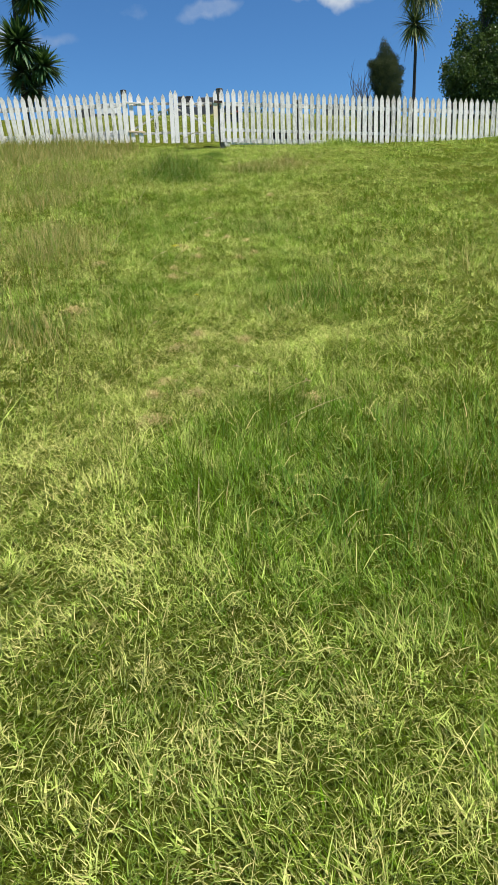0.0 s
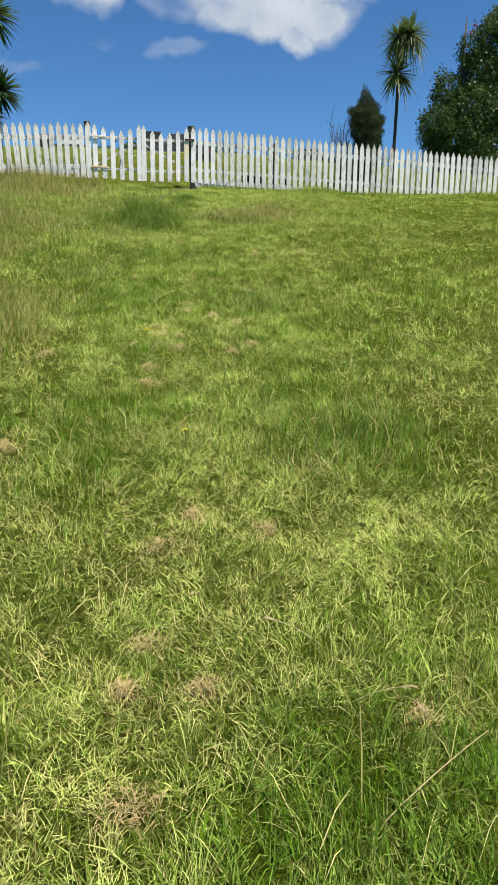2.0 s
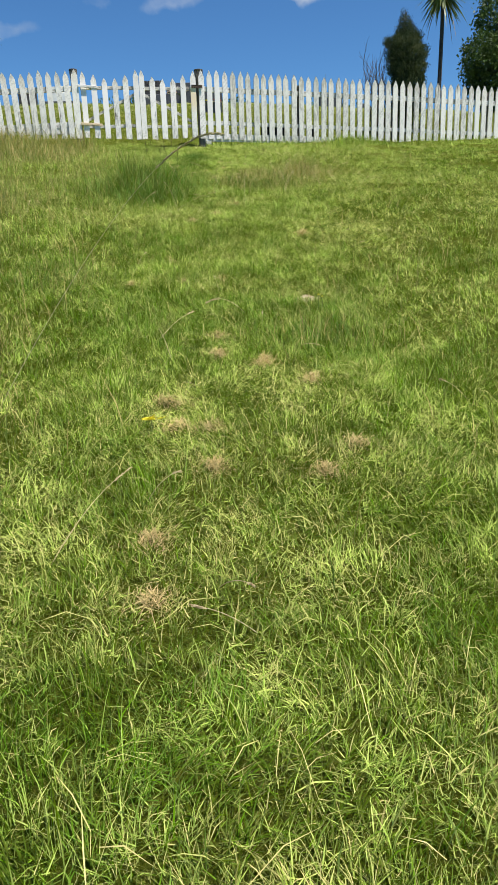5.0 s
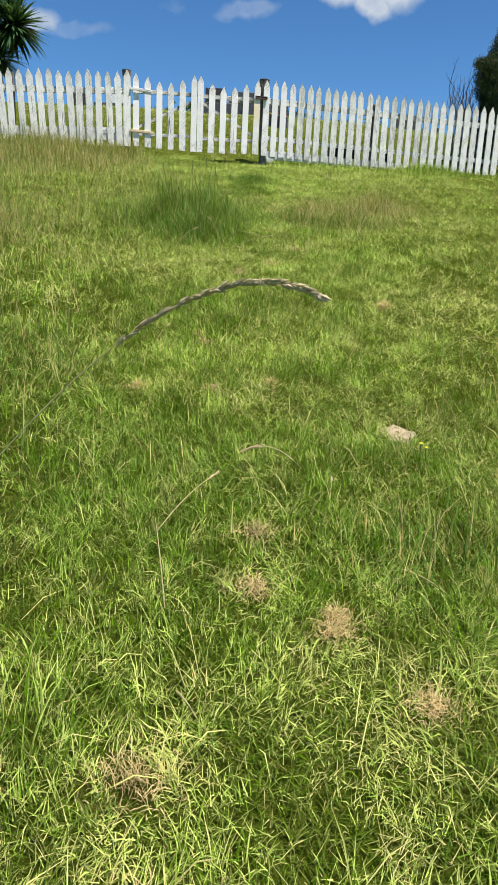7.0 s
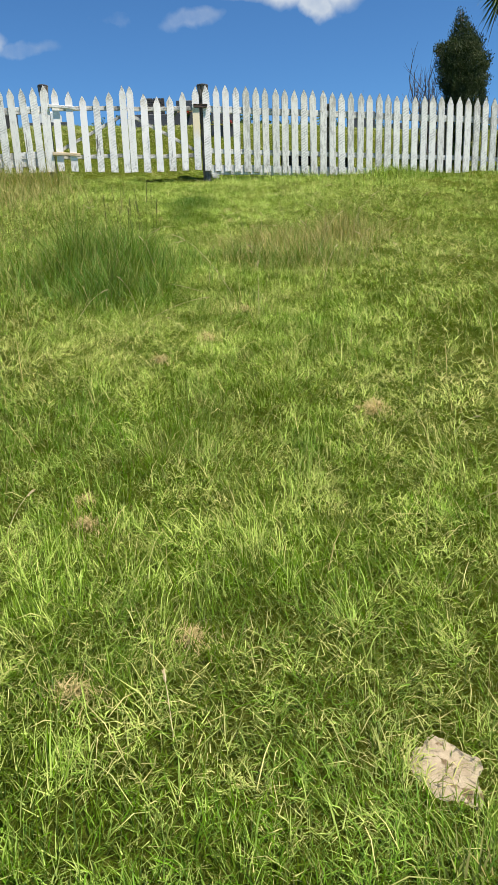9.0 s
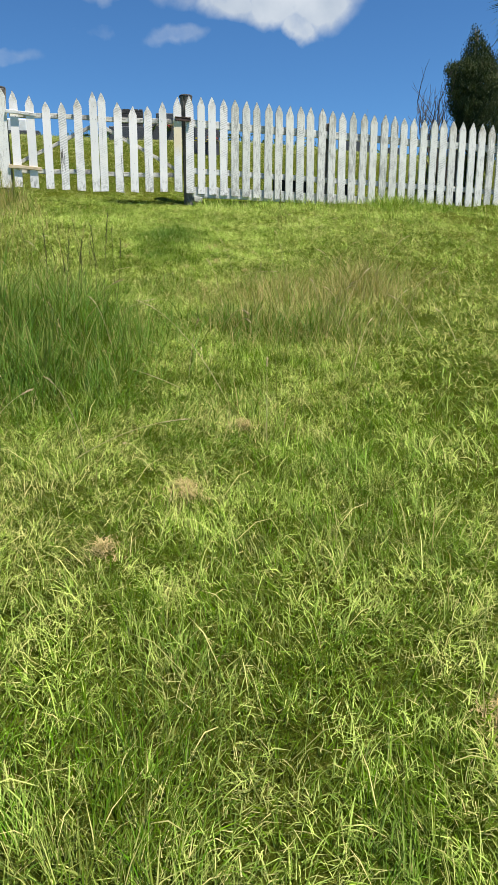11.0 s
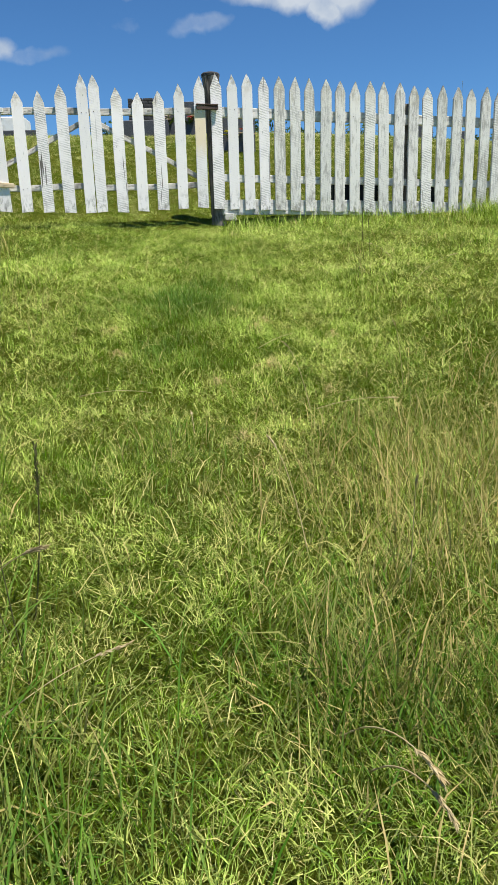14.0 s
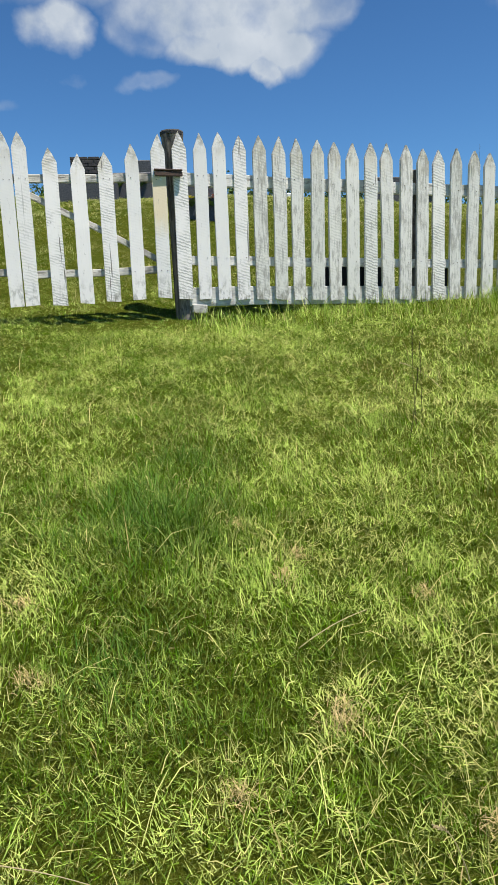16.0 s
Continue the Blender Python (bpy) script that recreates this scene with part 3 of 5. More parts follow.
# gate leaves: six pickets each, tips in a sagging curve
DROP = (0.0, 0.048, 0.092, 0.096, 0.06)
leaf_r = thing("gate_leaf", "closed white picket gate leaf with a diagonal brace", "gate", Matrix.Translation(along(-0.05)), "gate leaves")
for k in range(5):
    put_picket(leaf_r, -0.094 - 0.157 * k, 0.952 - DROP[k] - 0.006 * k, 0.0 - 0.006 * k, "cream" if k == 0 else "clean", 0.3, nails=(0.70, 0.165))
put_picket(leaf_r, -0.879, 0.955, -0.02, "clean", 0.0, nails=(0.69, 0.16))
leaf_l = thing("gate_leaf", "closed white picket gate leaf with a diagonal brace", "gate", Matrix.Translation(along(-0.93)), "gate leaves")
put_picket(leaf_l, -0.967, 0.955, -0.024, "clean", 0.0, nails=(0.69, 0.16))
for k in range(5):
    put_picket(leaf_l, -1.754 + 0.158 * k, 0.925 - DROP[k] + 0.004 * k, 0.0 - 0.005 * k, "clean", -0.2, nails=(0.68, 0.155))
for leaf, s0, s1, seed in ((leaf_r, -0.93, -0.05, 1), (leaf_l, -1.80, -0.935, 2)):
    board("rail", leaf, s0, s1, 0.695, 0.705, 0.04, 0.03, 0.047 * U, RAIL, 20 + seed, "bare grey gate rail")
    board("rail", leaf, s0, s1, 0.158, 0.172, 0.04, 0.03, 0.044 * U, RAIL, 24 + seed, "bare grey gate rail")
board("brace", leaf_r, -0.91, -0.07, 0.645, 0.205, 0.042, 0.022, 0.036 * U, RAIL, 31, "bare grey diagonal brace")
board("brace", leaf_l, -1.78, -0.95, 0.215, 0.645, 0.042, 0.022, 0.036 * U, RAIL, 32, "bare grey diagonal brace")


# ---- graves behind the fence ----
def grave_block(name, label, x, y, top, w, d, mat, bevel=0.01, sink=0.15, cat="gravestone"):
    x, y, w, d = x * U, y * U, w * U, d * U
    z0 = gz(x, y) - sink
    ob = thing(name, label, cat, Matrix.Translation((x, y, z0)), "graves")
    part("slab", bm_mesh("slab", block(w, d, top * U - z0, bevel), mat), ob)
    return ob


def brick_stone(x, y, top, w, d):
    """A headstone of dark courses with pale joints on a grey footing."""
    x, y, w, d = x * U, y * U, w * U, d * U
    z0 = gz(x, y) - 0.1
    ob = thing("headstone", "dark brick headstone with stepped grey footing", "gravestone", Matrix.Translation((x, y, z0)), "graves")
    h = top * U - z0
    part("core", bm_mesh("core", block(w - 0.03, d - 0.03, h - 0.02, 0.004), MORTAR), ob)
    part("footing", bm_mesh("footing", block(w * 1.35, d * 1.3, h * 0.36, 0.012), GREYSTONE), ob, None, "grey concrete footing")
    courses, per = 15, 3
    ch = h / courses
    data = bm_mesh("brick", block(w / per - 0.012, d, ch - 0.007, 0.003), SLATE)
    half = bm_mesh("brick", block(w / per / 2 - 0.012, d, ch - 0.007, 0.003), SLATE)
    for j in range(5, courses):
        if j % 2:
            for i in range(per):
                part("brick", data, ob, Matrix.Translation(((i - (per - 1) / 2) * w / per, 0, j * ch)))
        else:
            for i in range(per - 1):
                part("brick", data, ob, Matrix.Translation(((i - (per - 2) / 2) * w / per, 0, j * ch)))
            for q in (-1, 1):
                part("brick", half, ob, Matrix.Translation((q * (w / 2 - w / per / 4), 0, j * ch)))
    return ob


def bouquet(name, label, x, y, z, petals, count, spread, size, seed, leaf=None):
    """Cut flowers: small cupped blooms over a few leaves."""
    rng = random.Random(seed)
    ob = thing(name, label, "flowers", Matrix.Translation((x * U, y * U, z * U)), "grave flowers")
    for k in range(count):
        c = Vector((rng.gauss(0, spread), rng.gauss(0, spread * 0.6), rng.uniform(0.0, spread * 1.3) + size * 0.5))
        vs, fs = [], []
        for ring, (rr, hh, n) in enumerate(((size, 0.25, 9), (size * 0.6, 0.5, 7))):
            for i in range(n):
                w = 2 * math.pi * (i + rng.uniform(-0.2, 0.2)) / n
                d = Vector((math.cos(w), math.sin(w), 0))
                s = Vector((-d.y, d.x, 0)) * rr * 0.42
                o = len(vs)
                vs += [c, c + d * rr * 0.7 + s + Vector((0, 0, rr * hh)), c + d * rr + Vector((0, 0, rr * hh * 1.3)), c + d * rr * 0.7 - s + Vector((0, 0, rr * hh))]
                fs.append((o, o + 1, o + 2, o + 3))
        part("bloom", mesh_of("bloom", vs, fs, petals[k % len(petals)]), ob)
    vs, fs = [], []
    for k in range(14):
        w = rng.uniform(0, 6.28)
        d = Vector((math.cos(w), math.sin(w) * 0.7, rng.uniform(0.1, 1.0))) * spread * 1.8
        s = Vector((-math.sin(w), math.cos(w), 0)) * 0.012
        o = len(vs)
        vs += [Vector((0, 0, -0.03)), d * 0.55 + s, d, d * 0.55 - s]
        fs.append((o, o + 1, o + 2, o + 3))
    part("foliage", mesh_of("foliage", vs, fs, BROAD), ob)
    return ob


brick_stone(-0.84, 3.55, 1.615, 0.38, 0.20)
grave_block("gravestone", "low dark granite grave wall carrying flowers", -0.24, 3.62, 1.46, 0.70, 0.16, STONE)
grave_block("headstone", "dark upright granite headstone", -0.27, 4.6, 1.80, 0.44, 0.12, STONE)
grave_block("gravestone", "grey concrete ledger beside the brick headstone", -0.84, 3.30, 1.31, 0.62, 0.22, STONE)
bouquet("flower_bunch", "white and pink artificial flowers on the grave wall", -0.53, 3.48, 1.325, (PINK,), 10, 0.065, 0.042, 3)
bouquet("flower_bunch", "white and pink artificial flowers on the grave wall", -0.285, 3.48, 1.325, (PINK, RED), 10, 0.065, 0.042, 4)
grave_block("grave_box", "low black stone grave box", 0.28, 1.95, 1.07, 0.34, 0.10, STONE)
bouquet("flower_bunch", "yellow flowers before a black grave box", 0.185, 1.86, 0.855, (YELLOW,), 7, 0.035, 0.034, 5)
bouquet("flower_bunch", "red and pink flowers before a black grave box", 0.365, 1.86, 0.855, (RED, PINK), 10, 0.045, 0.034, 6)
grave_block("headstone", "dark upright headstone in the far graves", 3.2, 5.71, 1.75, 0.55, 0.14, STONE)
grave_block("headstone", "dark upright headstone in the far graves", 3.95, 5.7, 1.52, 0.22, 0.14, STONE)
# two plain black blocks of unidentified kind, low behind the pickets
grave_block("low_black_block", "low black block behind the fence", 1.19, 0.27, 0.215, 0.40, 0.12, BLACK, 0.006, 0.1, "stone block")
grave_block("low_black_block", "low black block behind the fence", 1.86, 0.36, 0.20, 0.07, 0.10, BLACK, 0.006, 0.1, "stone block")
grave_block("white_tomb", "small white tomb on the far rise", 2.7, 10.6, 2.36, 0.28, 0.3, PALE, 0.02)
grave_block("white_tomb", "white rendered tomb beyond the gate", -3.12, 6.0, 1.93, 0.44, 0.4, PALE, 0.02)
grave_block("headstone", "dark louvred headstone beyond the fence", -3.5, 4.2, 1.62, 0.36, 0.14, SLATE)
grave_block("gravestone", "low dark granite grave wall", -3.0, 5.2, 1.60, 0.9, 0.16, STONE)


# ---- trees behind the fence ----
def strap_crown(name, centre, count, length, width, mat, seed, droop=0.5, lowest=-0.75):
    """A head of stiff strap leaves round one centre."""
    rng = random.Random(seed)
    vs, fs = [], []
    for k in range(count):
        up = rng.uniform(lowest, 1.0)
        w = rng.uniform(0, 2 * math.pi)
        d = Vector((math.cos(w) * math.sqrt(1 - up * up), math.sin(w) * math.sqrt(1 - up * up), up))
        side = Vector((-math.sin(w), math.cos(w), 0))
        n = length * rng.uniform(0.7, 1.1)
        sag = droop * rng.uniform(0.3, 1.0) * n * (1 - 0.5 * max(up, 0))
        o = len(vs)
        for i in range(5):
            f = i / 4
            p = Vector(centre) + d * (0.03 + n * f) - Vector((0, 0, sag * f * f))
            q = width * (0.55, 1.0, 0.85, 0.55, 0.06)[i] / 2
            vs += [p - side * q, p + side * q + Vector((0, 0, 0.0))]
        fs += [(o + 2 * i, o + 2 * i + 1, o + 2 * i + 3, o + 2 * i + 2) for i in range(4)]
    return mesh_of(name, vs, fs, mat)


def cabbage_tree(name, label, x, y, trunk_to, heads, mat, r0, seed, droop):
    """Slender trunk with strap-leaved heads: (dx, dy, z, leaf length, leaves, hanging leaves)."""
    x, y = x * U, y * U
    z0 = gz(x, y) - 0.1
    ob = thing(name, label, "tree", Matrix.Translation((x, y, z0)))
    h = trunk_to * U - z0
    pts = [(0.04 * math.sin(2.2 * f), 0.02 * math.sin(3 * f), h * f) for f in (0, 0.2, 0.4, 0.6, 0.8, 1.0)]
    pieces = [tube(pts, [r0 * k for k in (1.3, 1.05, 0.95, 0.9, 0.85, 0.7)], 10)]
    top = Vector(pts[-1])
    for dx, dy, z, n, c, *_ in heads:
        e = Vector((dx * U, dy * U, z * U - z0))
        if (e - top).length > 0.1:
            s = Vector(pts[3]) if e.z < top.z else top
            m = (s + e) / 2 + Vector((0, 0, -0.05))
            pieces.append(tube([s, m, e], [r0 * 0.7, r0 * 0.6, r0 * 0.5], 8))
    part("trunk", mesh_of("trunk", *joined(pieces), BARK, True), ob)
    for i, (dx, dy, z, n, c, *dead) in enumerate(heads):
        part("crown", strap_crown("crown", (dx * U, dy * U, z * U - z0), c, n * U, (0.028 if dead else 0.045) * U * n / 0.42, mat, seed + i, droop), ob)
        part("dead_leaves", strap_crown("dead_leaves", (dx * U, dy * U, z * U - z0 - 0.06), dead[0] if dead else 26, n * U * (0.85 if dead else 0.7), 0.024 * U, PALELEAF if dead and dead[0] > 20 else DEADLEAF, seed + 50 + i, 1.5 if dead else 0.9, -0.6 if dead else -0.95), ob, None, "dry hanging leaves")
    return ob


cabbage_tree("cabbage_tree", "slender cabbage tree with tufted heads and a hanging pale skirt", 4.16, 0.95, 2.88,
             ((0.0, 0, 2.32, 0.50, 170, 12), (0.02, 0.03, 2.96, 0.45, 190, 90), (0.22, -0.03, 3.02, 0.48, 200, 130)), CORDY, 0.036 * U, 20, 0.45)
cabbage_tree("yucca_tree", "dark many-headed yucca tree beside the fence", -3.84, -0.25, 2.57,
             ((0.36, 0, 2.67, 0.52, 320), (0.02, 0, 1.84, 0.58, 340), (0.42, 0.1, 1.46, 0.46, 300), (0.03, 0.1, 1.34, 0.48, 280), (0.16, 0.1, 1.06, 0.42, 200)), YUCCA, 0.06 * U, 40, 0.30)


def leafy_crown(name, blobs, count, size, mat, seed, pointed=False):
    """Thousands of small leaves gathered in clumps over uneven blobs: (x, y, z, rx, ry, rz)."""
    rng = np.random.default_rng(seed)
    vol = np.array([b[3] * b[4] * b[5] for b in blobs])
    pick = rng.choice(len(blobs), count // 9, p=vol / vol.sum())
    bl = np.array(blobs)[pick]
    d = rng.normal(size=(len(pick), 3))
    d /= np.linalg.norm(d, axis=1)[:, None]
    rad = rng.uniform(0.55, 1.05, len(pick))[:, None] ** 0.6
    c = bl[:, :3] + d * bl[:, 3:] * rad
    c = np.repeat(c, 9, axis=0) + rng.normal(scale=size * 0.85, size=(len(c) * 9, 3))
    n = len(c)
    ax = rng.normal(size=(n, 3))
    if pointed:
        ax[:, 2] = np.abs(ax[:, 2]) + 1.2
    ax /= np.linalg.norm(ax, axis=1)[:, None]
    sd = np.cross(ax, rng.normal(size=(n, 3)))
    sd /= np.linalg.norm(sd, axis=1)[:, None]
    ln = size * rng.uniform(0.7, 1.4, n)[:, None]
    wd = ln * (0.16 if pointed else 0.30)
    bend = np.cross(ax, sd) * ln * 0.12
    v = np.stack([c, c + ax * ln * 0.5 + sd * wd + bend, c + ax * ln, c + ax * ln * 0.5 - sd * wd + bend], 1).reshape(-1, 3)
    f = [(4 * i, 4 * i + 1, 4 * i + 2, 4 * i + 3) for i in range(n)]
    return mesh_of(name, v.tolist(), f, mat)


def blossoms(tree, seed):
    """A few red tufts of stamens at the edge of the crown."""
    rng = random.Random(seed)
    z0 = tree.matrix_world.translation.z
    for x, y, z in ((0.10, -0.28, 4.08), (0.0, -0.3, 3.92)):
        c = Vector((x * U, y * U, z * U - z0))
        vs, fs = [], []
        for k in range(40):
            d = Vector((rng.gauss(0, 1), rng.gauss(0, 1), rng.gauss(0.3, 1))).normalized() * rng.uniform(0.05, 0.09)
            s = d.orthogonal().normalized() * 0.006
            o = len(vs)
            vs += [c - s, c + s, c + d + s, c + d - s]
            fs.append((o, o + 1, o + 2, o + 3))
        part("blossom", mesh_of("blossom", vs, fs, CRIMSON), tree, None, "dark red blossom")


def bush(name, label, x, y, blobs, count, size, mat, trunk_r, seed, pointed=False):
    x, y = x * U, y * U
    z0 = gz(x, y) - 0.1
    ob = thing(name, label, "tree", Matrix.Translation((x, y, z0)))
    bl = [(b[0] * U, b[1] * U, b[2] * U - z0, b[3] * U, b[4] * U, b[5] * U) for b in blobs]
    top = max(b[2] for b in bl)
    pieces = [tube([(0, 0, 0), (0.02, 0.01, top * 0.35), (-0.02, 0.02, top * 0.7), (0.01, 0, top)], [trunk_r, trunk_r * 0.85, trunk_r * 0.55, trunk_r * 0.15], 8)]
    for b in bl:
        h = max(0.15, b[2] * 0.55)
        pieces.append(tube([(0, 0, h), (b[0] * 0.5, b[1] * 0.5, (h + b[2]) / 2), (b[0], b[1], b[2])], [trunk_r * 0.5, trunk_r * 0.35, trunk_r * 0.12], 6))
    part("trunk", mesh_of("trunk", *joined(pieces), BARK, True), ob)
    part("crown", leafy_crown("crown", bl, count, size, mat, seed, pointed), ob)
    return ob


bush("conifer", "small dark cypress with a ragged pointed crown", 3.51, 0.80,
     ((0.06, 0, 0.62, 0.27, 0.25, 0.28), (0.07, 0, 0.90, 0.28, 0.26, 0.25), (0.05, 0, 1.14, 0.32, 0.28, 0.22), (0.03, 0, 1.35, 0.345, 0.29, 0.18), (-0.04, 0, 1.50, 0.29, 0.28, 0.14),
      (0.04, 0, 1.56, 0.22, 0.23, 0.14), (0.0, 0, 1.70, 0.16, 0.17, 0.13), (-0.01, 0, 1.82, 0.10, 0.11, 0.11), (-0.02, 0, 1.92, 0.05, 0.06, 0.08), (-0.03, 0, 1.985, 0.02, 0.03, 0.05),
      (-0.31, 0, 1.54, 0.055, 0.1, 0.07), (-0.24, -0.05, 1.20, 0.09, 0.1, 0.10), (0.35, 0, 1.40, 0.045, 0.08, 0.10), (0.24, -0.05, 1.58, 0.06, 0.08, 0.09), (0.33, 0, 0.78, 0.05, 0.08, 0.08)),
     62000, 0.030, CONIFER, 0.05, 7, True)
TREE = bush("broadleaf_tree", "dense dark evergreen tree with a few red blossoms", 6.55, 3.6,
     ((0, 0, 1.6, 0.85, 0.8, 0.75), (0.35, 0, 2.3, 0.75, 0.7, 0.65), (-0.60, -0.1, 1.9, 0.44, 0.5, 0.5), (-0.25, 0.1, 2.7, 0.42, 0.4, 0.4), (-0.50, 0, 2.98, 0.17, 0.2, 0.28), (0.5, 0.1, 3.2, 0.55, 0.5, 0.5), (0.18, 0, 3.65, 0.28, 0.3, 0.40), (0.58, 0, 4.02, 0.34, 0.4, 0.38), (1.02, 0.1, 4.35, 0.42, 0.4, 0.45), (0.9, 0.1, 3.9, 0.45, 0.5, 0.6), (1.1, 0.2, 2.9, 0.6, 0.6, 0.7), (0.9, 0.2, 1.8, 0.7, 0.7, 0.8), (0.3, -0.2, 1.05, 0.9, 0.6, 0.45)),
     66000, 0.068, BROAD, 0.10, 8)
blossoms(TREE, 9)
bush("broadleaf_tree", "dark leafy evergreen tree behind the yucca", -8.45, 7.0,
     ((0, 0, 2.3, 1.0, 0.9, 0.8), (0.25, 0, 3.0, 0.85, 0.8, 0.6), (0.75, -0.2, 3.35, 0.42, 0.5, 0.32), (0.95, -0.1, 2.95, 0.28, 0.4, 0.25), (0.1, 0, 3.7, 0.75, 0.7, 0.5), (-0.1, 0.1, 4.15, 0.55, 0.5, 0.4), (0.5, 0, 2.3, 0.55, 0.6, 0.5), (-0.8, 0.2, 3.0, 0.8, 0.7, 0.9)),
     24000, 0.095, BROAD, 0.12, 18)


def hedge(x0, x1, y, height, seed):
    """A low clipped row of dark bushes along the crest."""
    rng = random.Random(seed)
    ob = thing("hedge", "low dark hedge along the crest of the rise", "hedge", Matrix.Translation((x0 * U, y * U, 0)))
    blobs, x = [], x0
    while x < x1:
        h = height * rng.uniform(0.7, 1.15)
        blobs.append(((x - x0) * U, 0, gz(x * U, y * U) + h * 0.35, 0.5, 0.4, h * 0.65))
        x += 0.45
    part("foliage", leafy_crown("foliage", blobs, 9000, 0.10, BROAD, seed), ob)
    return ob


hedge(-3.0, 9.0, 13.2, 0.62, 31)


def bare_shrub(name, label, x, y, top, spread, seed):
    rng = random.Random(seed)
    x, y = x * U, y * U
    z0 = gz(x, y) - 0.05
    ob = thing(name, label, "shrub", Matrix.Translation((x, y, z0)))
    h = top * U - z0

    def grow(p, d, length, r, depth, out):
        pts = [p]
        for i in range(4):
            d = (d + Vector((rng.gauss(0, 0.06), rng.gauss(0, 0.06), 0.06))).normalized()
            pts.append(pts[-1] + d * length / 4)
        out.append(tube(pts, [r, r * 0.85, r * 0.7, r * 0.55, r * 0.4], 5))
        if depth:
            for i in range(4):
                b = pts[1 + i % 4]
                w = rng.uniform(0, 6.28)
                e = (d + Vector((math.cos(w), math.sin(w), 0.25)) * 0.6).normalized()
                grow(b, e, length * rng.uniform(0.25, 0.42), r * 0.5, depth - 1, out)
    for k in range(20):
        out = []
        grow(Vector((rng.uniform(-spread, spread), rng.uniform(-0.08, 0.08), 0)), Vector((rng.uniform(-0.30, 0.08), rng.uniform(-0.1, 0.1), 1)).normalized(), h * rng.uniform(0.4, 0.72), 0.012, 2, out)
        part("branch", mesh_of("branch", *joined(out), TWIG), ob)
    return ob


bare_shrub("bare_shrub", "leafless twiggy shrub beside the cypress", 3.12, 0.72, 1.70, 0.16, 4)


# ---- grass ----
def cells(x, y, scale):
    """One random value for each small patch of ground, so that a tuft has one tone."""
    i = np.floor(x * scale + 1.6 * vnoise(x, y, scale * 0.8)).astype(int)
    j = np.floor(y * scale + 1.6 * vnoise(y + 4, x, scale * 0.8)).astype(int)
    return LAT[(i + 7 * (j // 256)) % 256, (j + 3 * (i // 256)) % 256]


def blades(name, x, y, height, width, heading, lean, dry, mat, segments=2, lift=0.0):
    """One mesh of many grass blades. lean: 0 upright, 1 lying. Each blade bends further towards its tip and is a little twisted."""
    n = len(x)
    roll = np.random.default_rng(n).normal(0, 0.55, n)
    base = np.stack([x, y, ground(x, y) + lift - 0.004], 1)
    dirv = np.stack([np.cos(heading), np.sin(heading), np.zeros(n)], 1)
    flat = np.stack([-np.sin(heading), np.cos(heading), np.zeros(n)], 1)
    a0, a1 = lean * 0.55, np.minimum(lean * 1.7 + 0.25, 1.8)
    slope = 0.225 * np.sin(heading)  # lying blades follow the hillside
    up = np.array([0, 0, 1.0])
    mid = (a0 + a1) / 2
    side = flat * np.cos(roll)[:, None] + (dirv * np.cos(mid)[:, None] - up * np.sin(mid)[:, None]) * np.sin(roll)[:, None]
    w = (width / 2)[:, None]
    p, rows = base, []
    shape = {1: (1.0, 0), 2: (0.75, 1.0, 0), 3: (0.7, 1.0, 0.72, 0)}[segments]
    for i in range(segments + 1):
        if i < segments:
            rows += [p - side * w * shape[i], p + side * w * shape[i]]
            f = (i + 0.5) / segments
            a = a0 * (1 - f) + a1 * f
            d = dirv * np.sin(a)[:, None] + up * (np.cos(a) + slope * np.sin(a))[:, None]
            p = p + d * (height / segments)[:, None]
            low = base[:, 2] + 0.006 + 0.225 * (p[:, 1] - base[:, 1])
            p = np.stack([p[:, 0], p[:, 1], np.maximum(p[:, 2], low)], 1)
        else:
            rows.append(p)
    v = np.stack(rows, 1).reshape(-1, 3)
    per = 2 * segments + 1
    tri = []
    for i in range(segments - 1):
        tri += [2 * i, 2 * i + 1, 2 * i + 3, 2 * i, 2 * i + 3, 2 * i + 2]
    tri = np.array(tri + [2 * segments - 2, 2 * segments - 1, 2 * segments])
    idx = (np.arange(n)[:, None] * per + tri[None]).ravel().astype(np.int32)
    me = bpy.data.meshes.new(name)
    me.vertices.add(len(v))
    me.vertices.foreach_set("co", v.astype(np.float32).ravel())
    me.loops.add(len(idx))
    me.loops.foreach_set("vertex_index", idx)
    me.polygons.add(len(idx) // 3)
    me.polygons.foreach_set("loop_start", np.arange(0, len(idx), 3, dtype=np.int32))
    me.update(calc_edges=True)
    size = 1 / (0.030 + 7 * float(np.mean(width)))
    fine = cells(x, y, size)
    lush = np.clip(lush_field(x, y) * (0.35 + 1.1 * fine) + np.clip(fine - 0.6, 0, 1) * 1.2, 0, 1)
    dry = dry + np.clip(cells(x + 5, y, size) - 0.70, 0, 1) * 1.3
    # tuft by tuft amount of painted gap shade, less towards the fence
    gap_shade = 0.5 + 1.75 * (0.26 * cells(x + 11, y + 3, size * 0.8) + 0.46 * cells(x + 17, y + 9, size * 2.6) + 0.28 * vnoise(x, y + 23, 9.0) - 0.5) - 0.12 * np.clip(y / U + 4.5, 0, 2) / 2
    for key, value in (("lush", lush), ("gap_shade", np.clip(gap_shade, 0, 1)), ("dry", np.clip(dry, 0, 1))):
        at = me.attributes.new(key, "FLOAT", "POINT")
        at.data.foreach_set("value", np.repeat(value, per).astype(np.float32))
    me.materials.append(mat)
    return me


